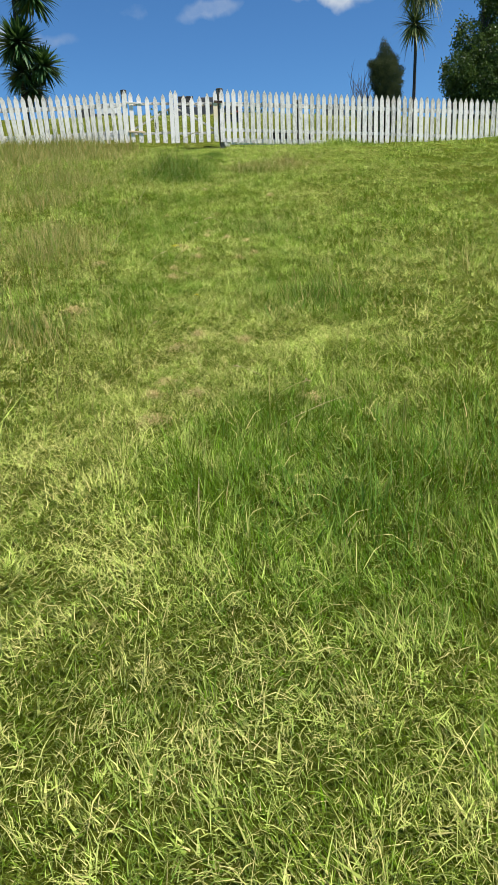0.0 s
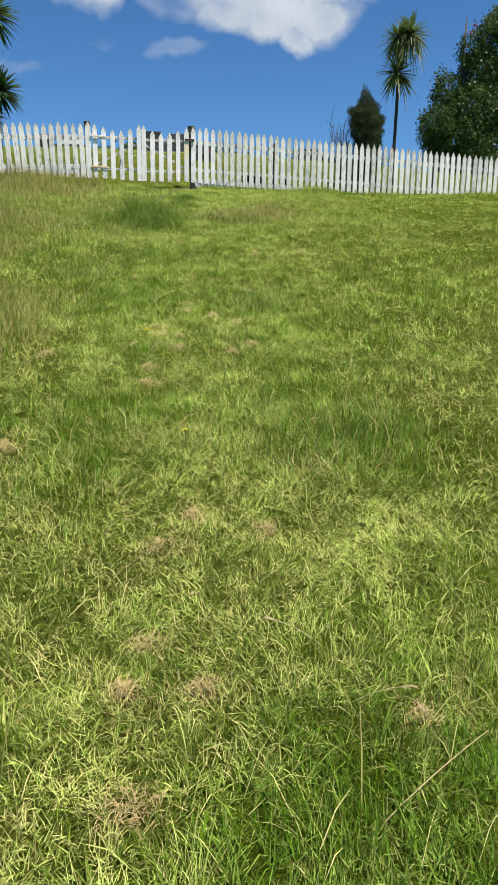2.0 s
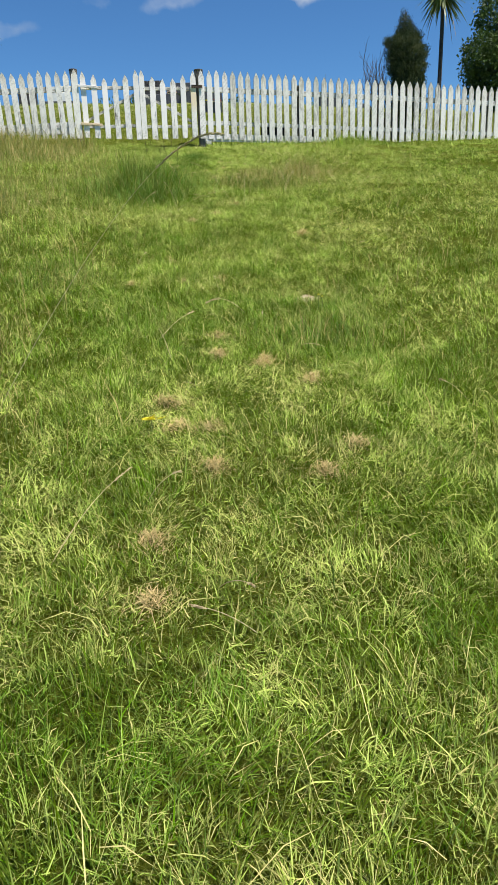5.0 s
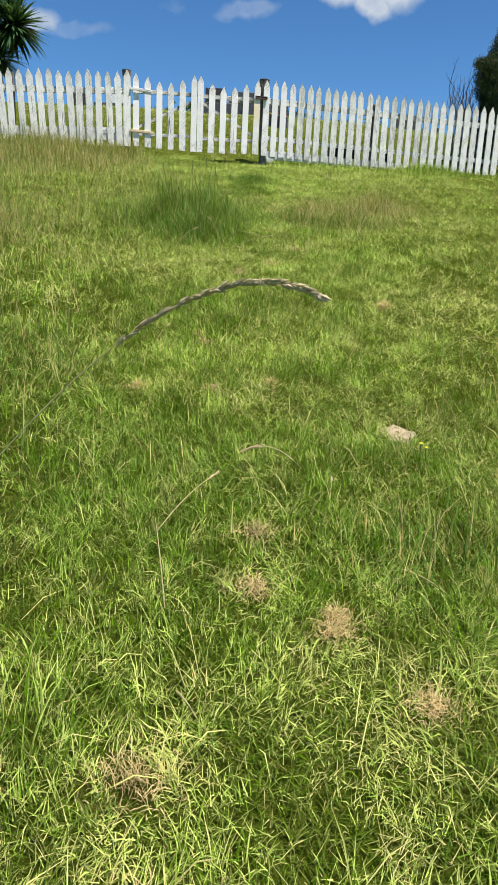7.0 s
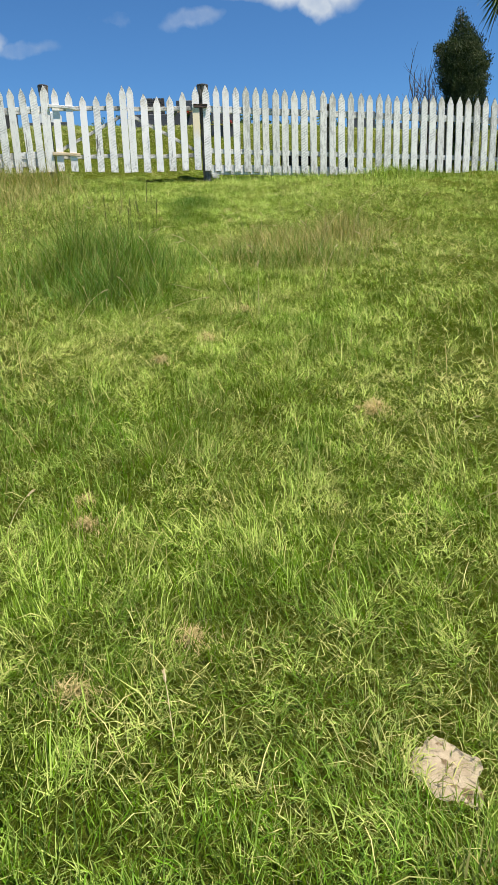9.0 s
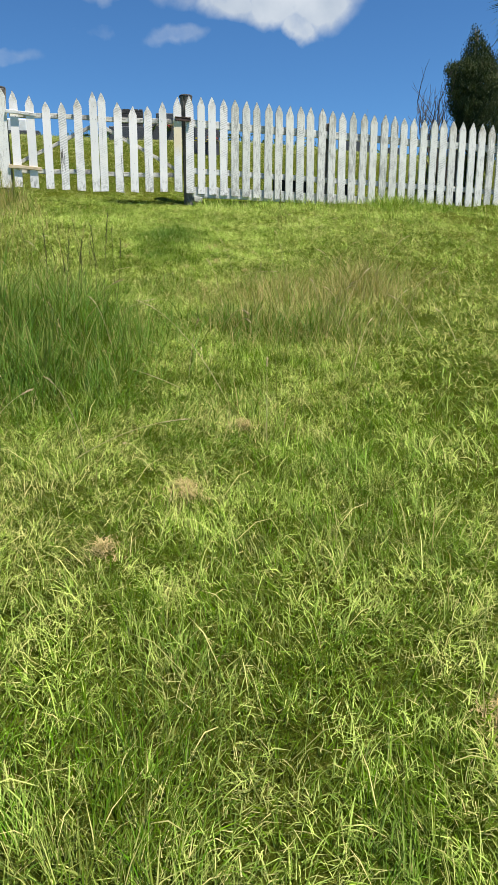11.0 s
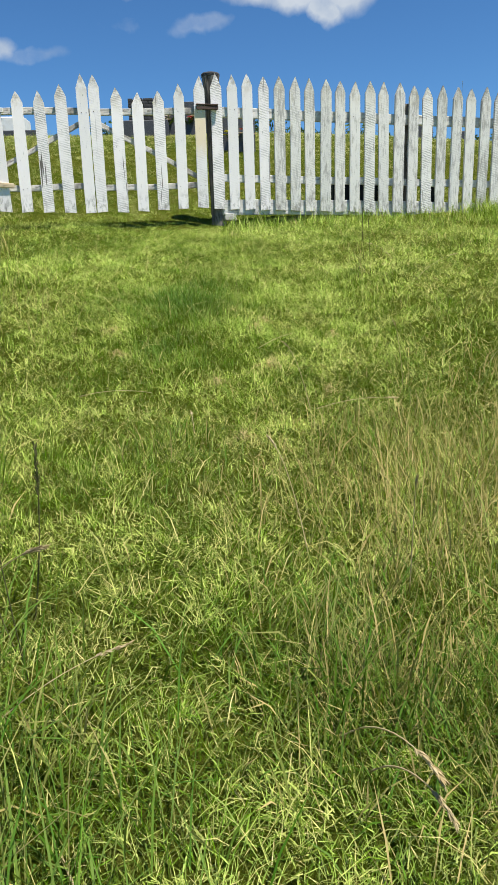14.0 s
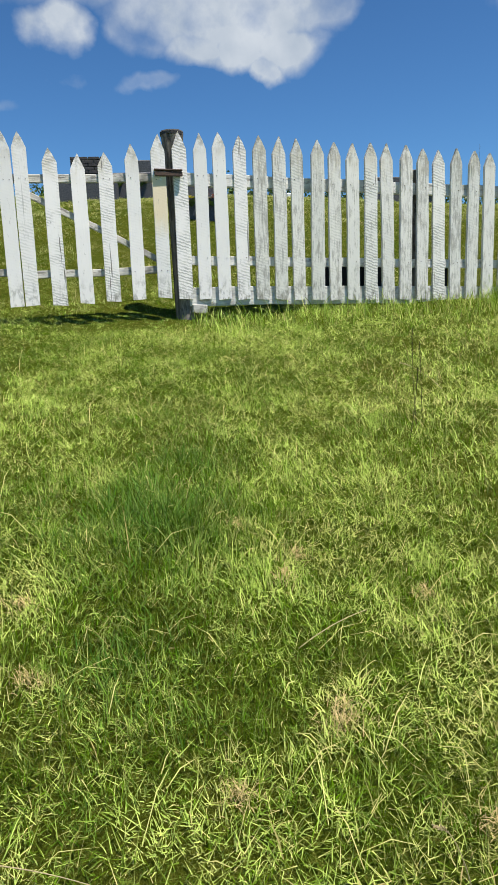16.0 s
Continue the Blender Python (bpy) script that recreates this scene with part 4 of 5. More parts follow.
# longer clumps in the sward: x, y, radius, height, blades, dryness (plan units)
GREEN_CLUMPS = ((0.36, -13.35, 0.38, 0.13, 1300, 0.03), (0.75, -13.1, 0.48, 0.16, 1700, 0.05), (0.2, -12.85, 0.34, 0.1, 800, 0), (0.5, -11.25, 0.34, 0.17, 1500, 0.22), (0.3, -9.05, 0.28, 0.16, 1100, 0.25), (-0.68, -5.2, 0.46, 0.38, 5600, 0.06), (-0.52, -5.6, 0.26, 0.24, 2400, 0.03),
                (0.24, -4.85, 0.26, 0.17, 1300, 0.28), (-0.14, -2.74, 0.24, 0.10, 4200, 0.0), (-0.22, -3.2, 0.15, 0.07, 900, 0.02), (-0.06, -2.35, 0.16, 0.08, 900, 0.03), (-1, -8, 0.4, 0.13, 1000, 0.12), (0.33, -8.5, 0.09, 0.06, 420, 0.1),
                (-0.15, -4, 0.2, 0.12, 600, 0.1))
BROWN_CLUMPS = ((0.58, -4.95, 0.34, 0.20, 1500, 0.45), (0.60, -4.35, 0.50, 0.22, 2000, 0.72), (0.95, -4.15, 0.20, 0.26, 900, 0.85), (1.1, -3.7, 0.5, 0.15, 1200, 0.7), (0.42, -3.95, 0.34, 0.11, 900, 0.75), (0.22, -4.9, 0.12, 0.14, 420, 0.6), (0.15, -5.9, 0.24, 0.13, 600, 0.35), (-1.3, -9.8, 0.4, 0.22, 1700, 0.55), (-1, -11.7, 0.3, 0.18, 1100, 0.45),
                (-1.45, -9, 0.4, 0.24, 1500, 0.6), (-2, -7.2, 0.6, 0.26, 2000, 0.6), (-2.1, -5.6, 0.6, 0.26, 1800, 0.55), (-0.75, -4.2, 0.25, 0.2, 900, 0.3))
CLUMPS = GREEN_CLUMPS + BROWN_CLUMPS
gr = np.random.default_rng(11)


DRY_Y = (-15, -12, -10.5, -9.4, -8.6, -6.8, -6.0, -5.0, -4.0, -3.0, -1.0, 0.3, 1.0, 8.0)
DRY_V = (0.58, 0.58, 0.56, 0.40, 0.32, 0.42, 0.56, 0.58, 0.40, 0.12, 0.12, 0.22, 0.62, 0.72)


# deep green and dried-out spots of the sward: x, y, radius (plan units)
LUSH_SPOTS = ((-0.48, -10.0, 0.13), (-0.42, -10.2, 0.10), (-0.48, -9.6, 0.12), (-0.5, -10.9, 0.22), (0.08, -13.0, 0.14), (0.28, -13.05, 0.20), (0.36, -13.4, 0.20), (0.3, -8.55, 0.16), (0.18, -8.3, 0.12), (0.55, -11.1, 0.25), (-1.0, -11.0, 0.3), (-0.25, -8.78, 0.13), (-0.46, -8.57, 0.16), (-0.1, -8.54, 0.13), (0.3, -9.04, 0.12),
              (-0.67, -8.86, 0.22), (-0.37, -5.7, 0.15), (-0.16, -2.62, 0.16), (-0.20, -3.1, 0.09), (0.22, -4.85, 0.2), (-0.05, -2.35, 0.11))
DRY_SPOTS = ((-0.45, -12.9, 0.13), (-0.3, -12.65, 0.12), (-0.52, -13.15, 0.14), (0.99, -11.0, 0.25), (-0.84, -11.28, 0.1), (0.07, -11.88, 0.16), (-0.67, -12.2, 0.2), (-0.32, -13.5, 0.1), (-0.15, -9.05, 0.08), (-0.14, -9.2, 0.06),
             (0.03, -9.4, 0.12), (0.16, -9.5, 0.08), (-0.33, -9.66, 0.12), (0.03, -9.64, 0.12), (0.92, -6.8, 0.3), (-0.03, -6.26, 0.06), (0.06, -5.84, 0.09), (0.38, -5.76, 0.12), (0.04, -3.99, 0.2), (-0.28, -6.0, 0.09),
             (-0.43, -3.05, 0.06), (0.06, -2.73, 0.05), (0.19, -2.89, 0.07), (0.18, -3.37, 0.06), (-0.02, -3.51, 0.07), (0.34, -3.13, 0.08), (0.4, -2.63, 0.2), (0.47, -3.2, 0.1), (0.45, -3.45, 0.12))


def spots(x, y, table):
    v = 0.0
    for cx, cy, r in table:
        v = v + np.exp(-((x / U - cx) ** 2 + (y / U - cy) ** 2) / (2 * r * r))
    return np.minimum(v, 1.0)


def dry_field(x, y):
    """How sun-dried the sward is, 0 to 1, over the paddock."""
    v = np.interp(y / U, DRY_Y, DRY_V) + 0.10 * np.clip(x / U, -0.6, 0.9) * (y > -5 * U)
    for cx, cy, r, h, n, dr in CLUMPS:
        v = v + (dr - 0.45) * 0.9 * np.exp(-((x / U - cx) ** 2 + (y / U - cy) ** 2) / (2 * (r * 1.1) ** 2))
    v = v - 0.35 * spots(x, y, LUSH_SPOTS) + np.where(y > -4.5 * U, 0.3, 0.5) * spots(x, y, DRY_SPOTS)
    big = vnoise(x, y, 0.9) * 0.35 + vnoise(x + 31, y, 2.6) * 0.35 + vnoise(x, y + 17, 6.5) * 0.3
    return np.clip(v + (big - 0.5) * 1.8, 0, 1)


def lush_field(x, y):
    """Where the grass is deep green and well fed, 0 to 1."""
    v = 0.75 * spots(x, y, LUSH_SPOTS) - 0.7 * spots(x, y, DRY_SPOTS)
    for cx, cy, r, h, n, dr in CLUMPS:
        if dr < 0.3:
            v = v + 0.6 * np.exp(-((x / U - cx) ** 2 + (y / U - cy) ** 2) / (2 * (r * 0.8) ** 2))
    patch = vnoise(x + 3, y + 9, 1.9) * 0.35 + vnoise(x, y + 40, 5.2) * 0.35 + vnoise(x + 13, y + 5, 11.0) * 0.3
    return np.clip(v + np.clip((patch - 0.50) * 4.5, 0, 1.0), 0, 1)


def sward(n, x0, x1, y0, y1, hmul, wmul, segments, hole=0.0, per=10):
    """Blades gathered in small tufts that fan outwards, combed one way over a hand's width, with lying straw between them."""
    m = n // per
    cx, cy = gr.uniform(x0, x1, m) * U, gr.uniform(y0, y1, m) * U
    cx, cy = cx + gr.normal(0, 0.10 * wmul ** 1.5, m), cy + gr.normal(0, 0.05 * wmul ** 1.5, m)
    if hole:
        keep = np.abs(cx) > hole * U + gr.normal(0, 0.10, m)
        cx, cy = cx[keep], cy[keep]
    m = len(cx)
    dryness = dry_field(cx, cy)
    tall = gr.gamma(4.0, 0.25, m) * (0.30 + 0.7 * vnoise(cx, cy + 50, 6.0) + 0.7 * vnoise(cx + 9, cy, 12.0)) * (1.30 - 0.65 * dryness) * (0.60 + 0.8 * vnoise(cx + 7, cy, 1.7))
    near = np.clip((cy / U + 0.75 - 0.138 * cx / U) / 0.55, 0, 1) * (cx / U > -1.9)  # trodden short before the gate
    tall *= 1 - 0.55 * near
    tone = np.clip(gr.normal(0.02 + 0.30 * dryness, 0.12, m), 0, 0.8)
    flat = 0.55 * (vnoise(cx + 60, cy, 4.5) - 0.5) + gr.normal(0.0, 0.12, m)
    comb = 4 * np.pi * vnoise(cx, cy + 70, 3.2)
    k = np.repeat(np.arange(m), per)
    n = len(k)
    ang = gr.uniform(0, 2 * np.pi, n)
    d = np.abs(gr.normal(0, 1, n)) * 0.016 * wmul ** 0.6 * (0.6 + 0.5 * tall[k])
    x, y = cx[k] + np.cos(ang) * d, cy[k] + np.sin(ang) * d
    straw = gr.random(n) < 0.05 + 0.30 * dryness[k]
    h = (0.018 + 0.024 * tall[k]) * np.interp(cy / U, (-6.0, -3.6), (1.0, 0.64))[k] * gr.uniform(0.45, 1.35, n)
    lean = np.clip(gr.normal(0.50, 0.28, n) + flat[k] + 0.40 * dryness[k], 0.03, 1.3)
    lean[straw] = np.clip(gr.normal(1.05, 0.30, straw.sum()), 0.3, 1.4)
    w = gr.uniform(0.0011, 0.0030, n)
    w[straw] *= 0.75
    dry = np.where(straw, gr.uniform(0.5, 1.0, n), np.clip(tone[k] + gr.normal(0, 0.05, n), 0, 0.8))
    way = np.where(gr.random(n) < 0.45, comb[k] + gr.normal(0, 0.5, n), ang + gr.normal(0, 0.8, n))
    return x, y, h * hmul, w * wmul, way, lean, dry, segments


BARE = (0.345, -8.310, 0.046, 0.072)
# small heaps of dead straw: x, y, radius (plan units)
HEAPS_LOW = ((-0.255, -12.78, 0.08), (-0.297, -12.48, 0.06), (-0.134, -12.49, 0.055), (0.3, -12.6, 0.08), (-0.26, -12.33, 0.06), (-0.24, -11.94, 0.08), (0.07, -11.88, 0.07), (-0.15, -11.8, 0.06), (-0.82, -11.31, 0.08), (-0.84, -11.28, 0.06),
             (-0.34, -10.58, 0.06), (-0.35, -10.39, 0.05), (-0.86, -10.2, 0.08), (0.09, -10.13, 0.07), (-0.2, -10.1, 0.05), (0.2, -10, 0.06), (-0.2, -9.88, 0.08), (-0.29, -9.86, 0.08),
             (-0.33, -9.66, 0.08), (0.16, -9.5, 0.06), (0.01, -9.32, 0.05), (0.02, -9.28, 0.05), (-0.14, -9.2, 0.07), (-0.14, -8.99, 0.07))
HEAPS_HIGH = ((-0.28, -8.18, 0.05), (-0.55, -8.15, 0.05), (-0.08, -8.03, 0.05), (-0.35, -7.6, 0.06), (-0.37, -7.48, 0.05), (0.5, -7.08, 0.06),
              (0.52, -7.05, 0.05), (-0.22, -6.58, 0.06), (-0.03, -6.36, 0.06), (-0.04, -6.3, 0.05), (0.15, -5.96, 0.06), (0.05, -3.91, 0.05), (0.35, -3.6, 0.06), (-0.02, -3.51, 0.05), (0.17, -3.4, 0.05),
              (0.18, -3.37, 0.05), (-0.39, -3.23, 0.05), (0.45, -3.05, 0.05), (-0.43, -3.04, 0.05), (0.14, -2.98, 0.05), (0.19, -2.89, 0.05), (0.06, -2.73, 0.05))


def growing(x, y):
    """False on the bare patch and, mostly, under the straw heaps."""
    ragged = 0.25 + 1.1 * vnoise(x, y, 42.0)
    keep = ((x / U - BARE[0]) / BARE[2]) ** 2 + ((y / U - BARE[1]) / BARE[3]) ** 2 > ragged
    for cx, cy, r in HEAPS_LOW + HEAPS_HIGH:
        keep &= (x / U - cx) ** 2 + (y / U - cy) ** 2 > (0.5 * r if cy < -4.5 else 0.25 * r) ** 2
    return keep


def grass_object(name, label, args, mat=None):
    *cols, seg = args
    keep = growing(cols[0], cols[1])
    cols = [c[keep] for c in cols]
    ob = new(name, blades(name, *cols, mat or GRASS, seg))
    return tagged(ob, label, "grass", kind="stuff")


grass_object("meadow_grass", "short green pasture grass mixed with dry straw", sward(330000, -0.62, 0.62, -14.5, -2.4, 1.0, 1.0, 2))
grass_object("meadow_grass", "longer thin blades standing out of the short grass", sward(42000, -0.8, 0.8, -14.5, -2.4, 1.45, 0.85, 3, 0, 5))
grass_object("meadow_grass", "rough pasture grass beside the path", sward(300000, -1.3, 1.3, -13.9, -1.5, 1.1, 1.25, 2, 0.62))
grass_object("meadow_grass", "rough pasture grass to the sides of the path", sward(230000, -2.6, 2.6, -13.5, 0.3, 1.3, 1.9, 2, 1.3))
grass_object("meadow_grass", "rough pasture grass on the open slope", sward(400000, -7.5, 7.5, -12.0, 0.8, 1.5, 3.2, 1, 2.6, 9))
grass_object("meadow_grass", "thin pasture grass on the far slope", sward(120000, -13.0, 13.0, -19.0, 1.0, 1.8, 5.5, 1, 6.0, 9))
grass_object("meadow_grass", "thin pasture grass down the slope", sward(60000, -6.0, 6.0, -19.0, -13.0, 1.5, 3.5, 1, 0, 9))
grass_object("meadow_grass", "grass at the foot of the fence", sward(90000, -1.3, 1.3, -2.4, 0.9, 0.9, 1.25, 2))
grass_object("meadow_grass", "long grass on the bank behind the fence", sward(170000, -4.0, 5.2, 0.3, 5.6, 2.3, 2.4, 1), BANK)
grass_object("meadow_grass", "grass on the far rise", sward(60000, -12.0, 14.0, 7.0, 30.0, 2.4, 8.0, 1))


def thatch(n, x0, x1, y0, y1, size, hole=0.0):
    """Short cut blades and dead bits lying every way, from the soil up into the sward."""
    x, y = gr.uniform(x0, x1, n) * U, gr.uniform(y0, y1, n) * U
    keep = np.abs(x) >= hole * U
    x, y = x[keep], y[keep]
    n = len(x)
    d = dry_field(x, y)
    dry = np.where(gr.random(n) < 0.06 + 0.45 * d, gr.uniform(0.3, 0.95, n), gr.uniform(0, 0.25, n))
    return x, y, gr.uniform(0.018, 0.052, n) * size, gr.uniform(0.0012, 0.0027, n) * size, gr.uniform(0, 6.28, n), gr.uniform(0.5, 1.3, n), dry, 1


def thatch_object(label, depth, args):
    *cols, seg = args
    keep = growing(cols[0], cols[1])
    cols = [c[keep] for c in cols]
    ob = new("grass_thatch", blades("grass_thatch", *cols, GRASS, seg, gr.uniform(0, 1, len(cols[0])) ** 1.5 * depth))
    return tagged(ob, label, "grass", kind="stuff")


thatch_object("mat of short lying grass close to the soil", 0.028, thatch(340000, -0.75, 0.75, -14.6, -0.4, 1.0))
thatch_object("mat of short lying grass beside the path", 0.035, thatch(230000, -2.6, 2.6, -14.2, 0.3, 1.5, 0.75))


def clump(x, y, r, h, n, dryness, seed):
    q = np.random.default_rng(seed)
    n = int(n * (0.7 if dryness < 0.4 else 1.15))
    a, d = q.uniform(0, 2 * np.pi, n), np.sqrt(q.random(n)) * np.maximum(q.normal(1.15, 0.35, n), 0.1) * r * U
    px, py = x * U + np.cos(a) * d, y * U + np.sin(a) * d * 0.8
    hh = h * U * q.uniform(0.3, 1.15, n) * (1.1 - 0.55 * np.clip(d / (r * U), 0, 1))
    hh *= 0.45 + 0.65 * vnoise(px, py, 5.0) + 0.45 * vnoise(px + 8, py, 14.0)
    lean = np.clip(q.normal(0.34, 0.20, n) + 0.12 * d / (r * U), 0.02, 1.2)
    dry = np.where(q.random(n) < dryness, q.uniform(0.5, 1.0, n), q.uniform(0, 0.15, n))
    return px, py, hh, q.uniform(0.0018, 0.0042, n) * (1 if dryness < 0.4 else 0.8), q.uniform(0, 6.28, n), lean, dry, 2


for i, (x, y, r, h, n, dr) in enumerate(CLUMPS):
    grass_object("grass_clump", "tall brownish seeding grass clump" if dr > 0.4 else "lush dark green clump of longer grass", clump(x, y, r, h, n, dr, 100 + i), TALL)
# thin brown seeding grass standing over the sward, thickest to the left of the path
q = np.random.default_rng(78)
n = 26000
fx, fy = np.where(q.random(n) < 0.75, -q.gamma(4.0, 0.55, n) - 0.35, q.uniform(-1.6, 2.6, n)) * U, q.uniform(-13.6, -1.2, n) * U
keep = q.random(n) < np.clip((vnoise(fx + 20, fy, 0.8) * 0.5 + vnoise(fx, fy + 20, 2.4) * 0.5 - 0.36) * 4.5, 0, 1) * np.where(np.abs(fx) < 0.5, 0.15, 1)
fx, fy = fx[keep], fy[keep]
n = len(fx)
tagged(new("seeding_grass", blades("seeding_grass", fx, fy, q.gamma(6, 0.028, n), q.uniform(0.0016, 0.0034, n), q.uniform(0, 6.28, n), np.clip(q.normal(0.28, 0.18, n), 0, 1.0),
                                   np.where(q.random(n) < 0.75, q.uniform(0.35, 0.95, n), 0.1), TALL, 2)), "thin brown seeding grass standing over the pasture", "grass", kind="stuff")
grass_object("grass_clump", "mound of bright green grass against the pickets", clump(2.42, 0.10, 0.30, 0.24, 3600, 0.05, 99))
# long brown grass along the left-hand run and round the clumps
q = np.random.default_rng(77)
for n, wide, tall, share in ((64000, 1.25, 0.036, 0.68), (16000, 0.16, 0.044, 0.72)):
    s = q.uniform(-6.0, -1.3, n)
    d = np.abs(q.normal(0, wide, n))
    keep = q.random(n) < np.clip((-1.35 - s) / 1.3, 0, 1) * np.clip(0.25 + 1.5 * vnoise(s * U, d, 1.3), 0, 1) * (s < -1.72 + 0.5 * np.minimum(d, 1))
    s, d = s[keep], d[keep]
    n = len(s)
    fx, fy = s * U * math.cos(ANG) + 0.1 * d, (-0.13 + s * math.sin(ANG) - d) * U
    lush = vnoise(fx, fy, 1.4)
    tagged(new("fence_grass", blades("fence_grass", fx, fy, q.gamma(5, tall * 1.15, n) * np.exp(-d * 0.42) * (0.45 + lush), q.uniform(0.003, 0.0065, n), q.uniform(0, 6.28, n), np.clip(q.normal(0.35, 0.24, n), 0, 1.1),
                                     np.where(q.random(n) < share, q.uniform(0.35, 0.95, n), 0.1), TALL, 2)), "long brown grass along the foot of the fence", "grass", kind="stuff")
n = 5000
s = q.uniform(0.05, 6.6, n)
d = np.abs(q.normal(0, 0.25, n))
fx, fy = s * U * math.cos(ANG) + 0.1 * d, (-0.14 + s * math.sin(ANG) - d) * U
tagged(new("fence_grass", blades("fence_grass", fx, fy, q.gamma(6, 0.014, n), q.uniform(0.003, 0.005, n), q.uniform(0, 6.28, n), np.clip(q.normal(0.3, 0.2, n), 0, 1.1),
                                 np.where(q.random(n) < 0.2, q.uniform(0.4, 0.9, n), 0.05), GRASS, 2)), "green grass along the foot of the fence", "grass", kind="stuff")


n = 7000
fx, fy = q.normal(0, 0.8, n) * U, q.uniform(-14.6, -0.6, n) * U
tagged(new("lying_straw", blades("lying_straw", fx, fy, q.uniform(0.05, 0.16, n), q.uniform(0.0011, 0.0024, n), q.uniform(0, 6.28, n), np.clip(q.normal(1.08, 0.10, n), 0.8, 1.3),
                                 q.uniform(0.5, 1.0, n), GRASS, 2, 0.025)), "loose dry straws lying across the grass", "straw", kind="stuff")


# seeding stems that stand out of the sward
def seed_stem(base, tip, arch, seed, ear=0.3, r=0.0016, big=1.0, mat=None, dense=1.0):
    """A dry bent stem with an ear of spikelets along its last part."""
    rng = random.Random(seed)
    b, t = Vector(base), Vector(tip)
    mid = (b + t) / 2 + Vector(arch)
    steps = 12 if dense == 1.0 else 40
    pts = [b * (1 - f) ** 2 + mid * 2 * f * (1 - f) + t * f * f for f in [i / steps for i in range(steps + 1)]]
    ob = thing("seeding_stem", "dry straw-coloured grass stem with a nodding seed head" if ear else "dry pale straw lying over the short grass", "grass stem", Matrix.Translation(b), "seeding stems")
    loc = [p - b for p in pts]
    part("stem", mesh_of("stem", *tube(loc, [r * (1.2 - 0.7 * i / steps) for i in range(steps + 1)], 5), mat or SEED, True), ob)
    vs, fs = [], []
    count = int(34 * dense * ear / 0.3)
    for k in range(count):
        f = 1 - ear + ear * k / count
        i = min(int(f * steps), steps - 1)
        p = loc[i].lerp(loc[i + 1], f * steps - i)
        d = (loc[i + 1] - loc[i]).normalized()
        sidev = Vector((rng.gauss(0, 1), rng.gauss(0, 1), rng.gauss(0, 1))).cross(d).normalized()
        e = (d * 0.9 + sidev * rng.uniform(0.15, 0.4) / dense ** 0.3).normalized()
        n = rng.uniform(0.014, 0.026) * big
        w = sidev.cross(e).normalized() * n * 0.14
        u = e.cross(w).normalized() * n * 0.12
        o = len(vs)
        vs += [p, p + e * n * 0.4 + w, p + e * n * 0.4 + u, p + e * n * 0.4 - w, p + e * n * 0.4 - u, p + e * n]
        fs += [(o, o + 1, o + 2), (o, o + 2, o + 3), (o, o + 3, o + 4), (o, o + 4, o + 1), (o + 5, o + 2, o + 1), (o + 5, o + 3, o + 2), (o + 5, o + 4, o + 3), (o + 5, o + 1, o + 4)]
    if vs:
        part("seed_head", mesh_of("seed_head", vs, fs, mat or SEED), ob)
    return ob


# the tall arching stem by the path
seed_stem((-0.86 * U, -9.72 * U, gz(-0.86 * U, -9.72 * U)), (-0.161, -11.513, -1.699), (0.217, 0.081, 0.52), 1, 0.36, 0.0008, 0.78, STALK, 3.6)
rs = random.Random(21)
for k in range(70):
    if k < 26:  # round the brown clumps and the fence
        x, y = rs.choice(((0.35, -5.25), (0.8, -5.0), (-0.75, -5.2), (0.1, -5.8), (-0.8, -4.2), (0.6, -4.2)))
        x, y, h = x + rs.gauss(0, 0.25), y + rs.gauss(0, 0.25), rs.uniform(0.22, 0.42)
    else:
        x, y, h = rs.uniform(-1.6, 1.6), rs.uniform(-13.5, -1.5), rs.uniform(0.08, 0.2)
        if abs(x) < 0.3:
            h *= 0.6
    x, y, h = x * U, y * U, h * U
    w = rs.uniform(0, 6.28)
    reach = h * rs.uniform(0.15, 0.9) if k < 26 else h * rs.uniform(0.8, 2.0)
    z = gz(x, y)
    tx, ty = x + math.cos(w) * reach, y + math.sin(w) * reach
    seed_stem((x, y, z), (tx, ty, max(z + h * 0.8, gz(tx, ty) + 0.03)), (0, 0, h * 0.3), 200 + k, 0.22, 0.0011, 0.6)


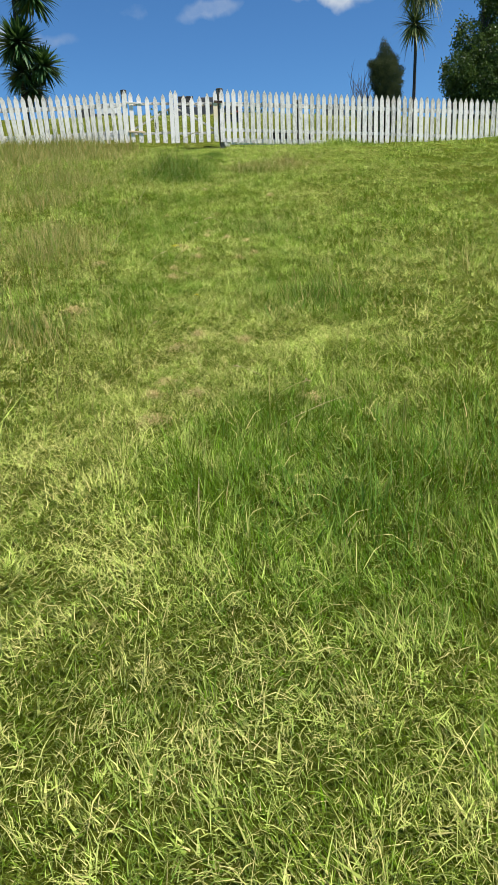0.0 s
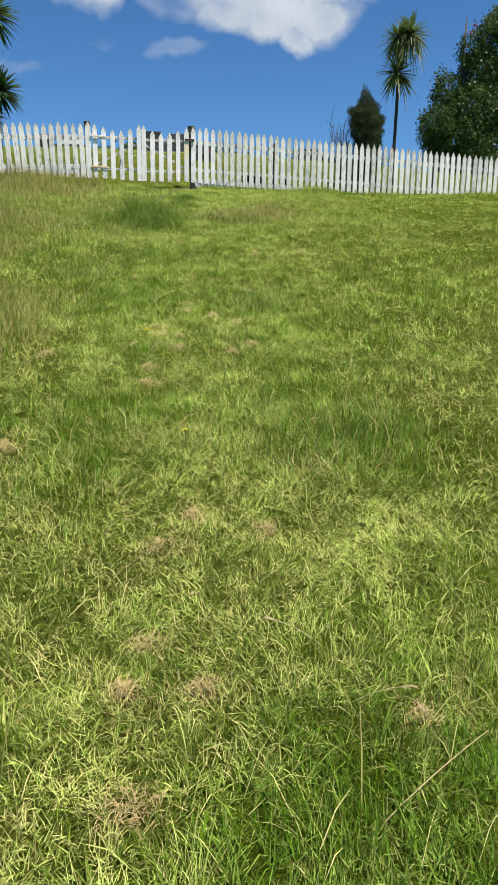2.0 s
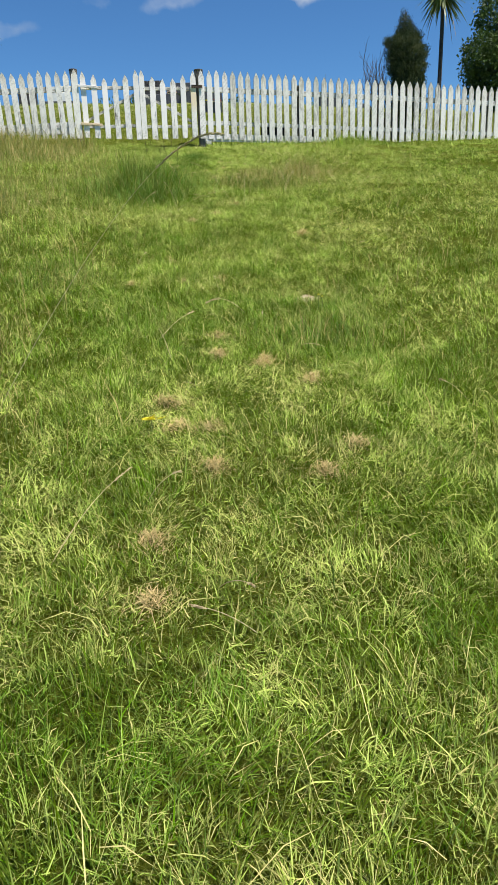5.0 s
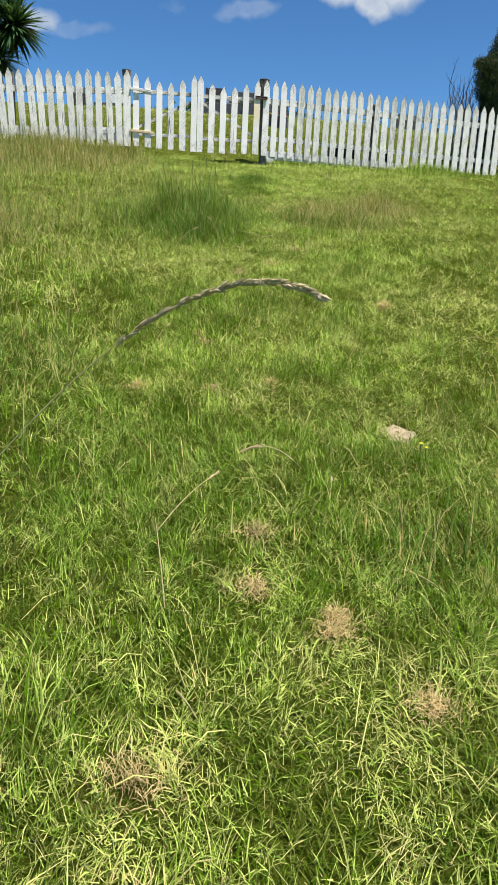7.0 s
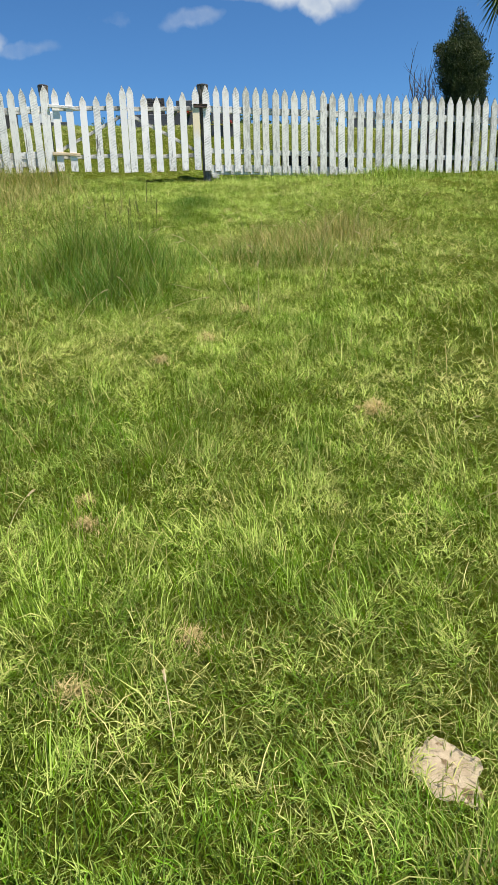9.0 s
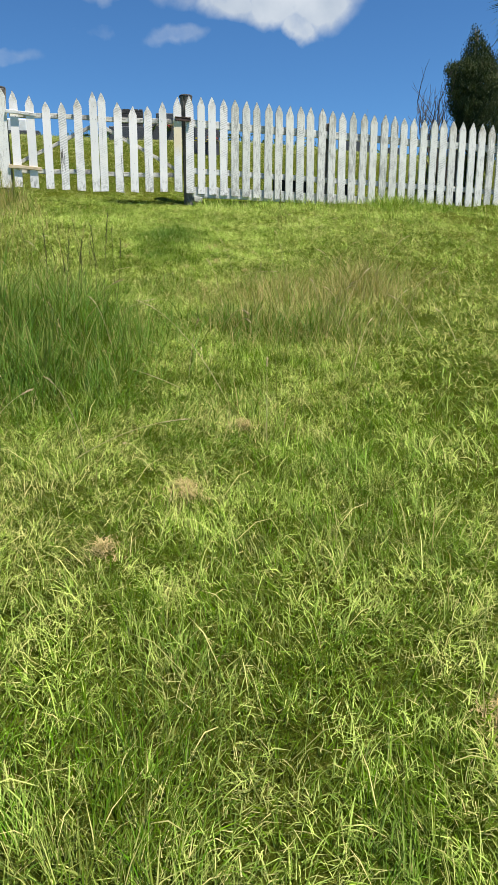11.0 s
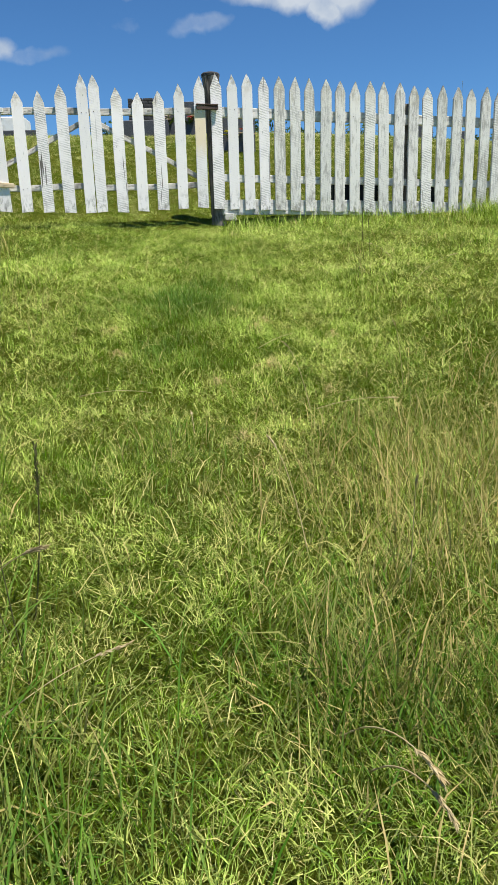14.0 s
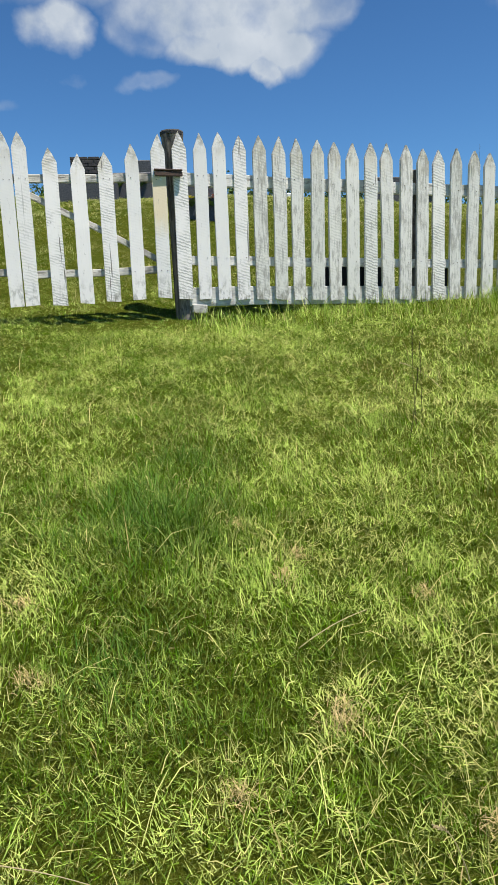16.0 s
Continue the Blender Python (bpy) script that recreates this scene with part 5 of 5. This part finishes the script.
# single dry stems and straws beside and across the path: foot, tip (metres), rise of the bend, share that is ear, thickness
for k, (x0, y0, x1, y1, up, bend, ear, r) in enumerate((
        (0.16, -5.72, 0.264, -5.94, 0.16, 0.10, 0.24, 0.0016), (0.20, -5.78, 0.272, -5.97, 0.13, 0.08, 0.26, 0.0016), (-0.56, -5.35, -0.37, -5.43, 0.17, 0.05, 0.30, 0.0015),
        (-0.26, -5.91, -0.155, -6.09, 0.02, 0.01, 0.0, 0.0018), (0.327, -4.283, 0.604, -4.335, 0.06, 0.03, 0.15, 0.0013), (0.153, -3.671, 0.326, -3.632, 0.05, 0.02, 0.0, 0.0014),
        (-0.265, -6.312, -0.06, -6.526, 0.03, 0.01, 0.0, 0.0018), (-0.525, -6.043, -0.326, -6.262, 0.03, 0.01, 0.0, 0.0018), (-0.008, -9.959, -0.201, -9.988, 0.06, 0.08, 0.38, 0.0014),
        (-0.373, -10.678, -0.434, -10.371, 0.05, 0.03, 0.0, 0.0014), (-0.434, -10.371, -0.275, -10.122, 0.06, 0.04, 0.2, 0.0013), (-0.324, -10.907, -0.277, -10.995, 0.02, 0.01, 0.0, 0.0016),
        (0.218, -10.444, 0.30, -10.589, 0.03, 0.02, 0.0, 0.0015), (0.179, -14.74, 0.463, -14.571, 0.04, 0.02, 0.0, 0.0015), (-0.124, -15.091, -0.108, -15.539, 0.04, 0.02, 0.0, 0.0015),
        (-0.563, -4.068, -0.271, -4.185, 0.05, 0.03, 0.0, 0.0013))):
    seed_stem((x0, y0, gz(x0, y0) + 0.01), (x1, y1, gz(x1, y1) + 0.01 + up), (0, 0, bend), 600 + k, ear, r, 0.9)


# dark thin stalks standing out of the green clump
for k in range(14):
    x, y, h = rs.gauss(-0.46, 0.10) * U, rs.gauss(-4.85, 0.14) * U, rs.uniform(0.26, 0.44) * U
    z = gz(x, y)
    seed_stem((x, y, z), (x + rs.gauss(0, 0.04), y + rs.gauss(0, 0.04), z + h), (rs.uniform(-0.03, 0.03), 0, 0.02), 450 + k, 0.2, 0.0012, 0.5, DARKSTEM)
# dark upright stalks beside the path and a thin weed against the pickets
for k, (x, y, h) in enumerate(((-0.40, -4.80, 0.46), (-0.44, -4.72, 0.40), (-0.36, -4.70, 0.33), (-0.5, -4.9, 0.36), (-0.62, -5.0, 0.40), (0.78, -2.1, 0.34), (0.82, -2.05, 0.28), (0.72, -2.2, 0.24), (2.04, 0.13, 1.02))):
    x, y, h = x * U, y * U, h * U
    z = gz(x, y)
    seed_stem((x, y, z), (x + rs.uniform(-0.04, 0.05), y + rs.uniform(-0.03, 0.03), z + h), (rs.uniform(-0.03, 0.03), 0, 0.02), 400 + k, 0.3 if k < 8 else 0.08, 0.0016 if k < 5 else 0.0013, 0.75 if k < 5 else 0.55, DARKSTEM)


# ---- bare patch, straw heaps, a yellow flower ----
def soil_patch(x, y, rx, ry, seed):
    rng = random.Random(seed)
    x, y = x * U, y * U
    vs, fs = [(x, y, gz(x, y) + 0.003)], []
    n, rings = 30, (0.25, 0.5, 0.72, 0.88, 1.0)
    edge = [1 + 0.16 * math.sin(2 * w + seed) + 0.10 * math.sin(5 * w) + rng.uniform(-0.12, 0.12) for w in (2 * math.pi * i / n for i in range(n))]
    for ring in rings:
        for i in range(n):
            w = 2 * math.pi * i / n
            px, py = x + math.cos(w) * rx * U * ring * edge[i], y + math.sin(w) * ry * U * ring * edge[i]
            vs.append((px, py, gz(px, py) + (rng.uniform(0.001, 0.006) if ring < 0.95 else -0.004)))
    for i in range(n):
        i2 = (i + 1) % n
        fs.append((0, 1 + i, 1 + i2))
        for k in range(len(rings) - 1):
            fs.append((1 + k * n + i, 1 + (k + 1) * n + i, 1 + (k + 1) * n + i2, 1 + k * n + i2))
    return tagged(new("bare_patch", mesh_of("bare_patch", vs, fs, SOIL, True)), "patch of bare tan soil in the grass", "bare soil", kind="stuff")


soil_patch(BARE[0], BARE[1], BARE[2] * 1.1, BARE[3] * 1.1, 2)
q = np.random.default_rng(41)
n = 90
tagged(new("lying_straw", blades("lying_straw", (BARE[0] + q.normal(0, 0.045, n)) * U, (BARE[1] + q.normal(0, 0.065, n)) * U, q.uniform(0.02, 0.07, n), q.uniform(0.0010, 0.0022, n), q.uniform(0, 6.28, n),
                                 np.clip(q.normal(1.05, 0.2, n), 0.5, 1.4), q.uniform(0.2, 1.0, n), GRASS, 2, 0.006)), "dry straws lying over the bare soil", "straw", kind="stuff")


def straw_heap(x, y, r, n, seed):
    q = np.random.default_rng(seed)
    a, d = q.uniform(0, 2 * np.pi, n), np.abs(q.normal(0, 0.55, n)) * r * U
    me = blades("straw_heap", x * U + np.cos(a) * d * 1.3, y * U + np.sin(a) * d, q.uniform(0.012, 0.042, n), q.uniform(0.0009, 0.0019, n), q.uniform(0, 6.28, n), np.clip(q.normal(1.15, 0.25, n), 0.3, 1.5),
                q.uniform(0.35, 1.0, n), DEADGRASS, 2, 0.004 + np.maximum(q.uniform(0.0, 0.034, n) * (1 - d / (r * U)), 0.0))
    return tagged(new("straw_heap", me), "small heap of dead straw in the grass", "straw", "straw heaps", "stuff")


for i, (x, y, r) in enumerate(HEAPS_LOW + HEAPS_HIGH):
    straw_heap(x, y, r * (0.95 if y < -4.5 else 0.7), 330 if y < -4.5 else 110, 300 + i)


def dandelion(x, y, tall, size):
    x, y = x * U, y * U
    z = gz(x, y)
    ob = thing("dandelion", "yellow dandelion flower low in the grass", "flower", Matrix.Translation((x, y, z)), "dandelions")
    part("stalk", mesh_of("stalk", *tube([(0, 0, 0), (0.003, 0, tall / 2), (0.0, 0.002, tall)], [0.0016, 0.0014, 0.0014], 6), CORDY), ob)
    vs, fs = [], []
    for ring, (r, lift) in enumerate(((0.013, 0.003), (0.010, 0.005), (0.006, 0.007))):
        for i in range(16 - 3 * ring):
            w = 2 * math.pi * (i + 0.5 * ring) / (16 - 3 * ring)
            d, s = Vector((math.cos(w), math.sin(w), 0)), Vector((-math.sin(w), math.cos(w), 0)) * 0.0028 * size
            r, lift, c = size * r, size * lift, Vector((0, 0.002, tall))
            o = len(vs)
            vs += [c, c + d * r * 0.8 + s + Vector((0, 0, lift)), c + d * r + Vector((0, 0, lift)), c + d * r * 0.8 - s + Vector((0, 0, lift))]
            fs.append((o, o + 1, o + 2, o + 3))
    part("petals", mesh_of("petals", vs, fs, YELLOW), ob)


dandelion(0.352, -8.560, 0.085, 0.9)
dandelion(0.366, -8.572, 0.078, 0.8)
dandelion(-0.168, -11.285, 0.062, 1.0)
dandelion(-0.372, -9.87, 0.045, 1.1)
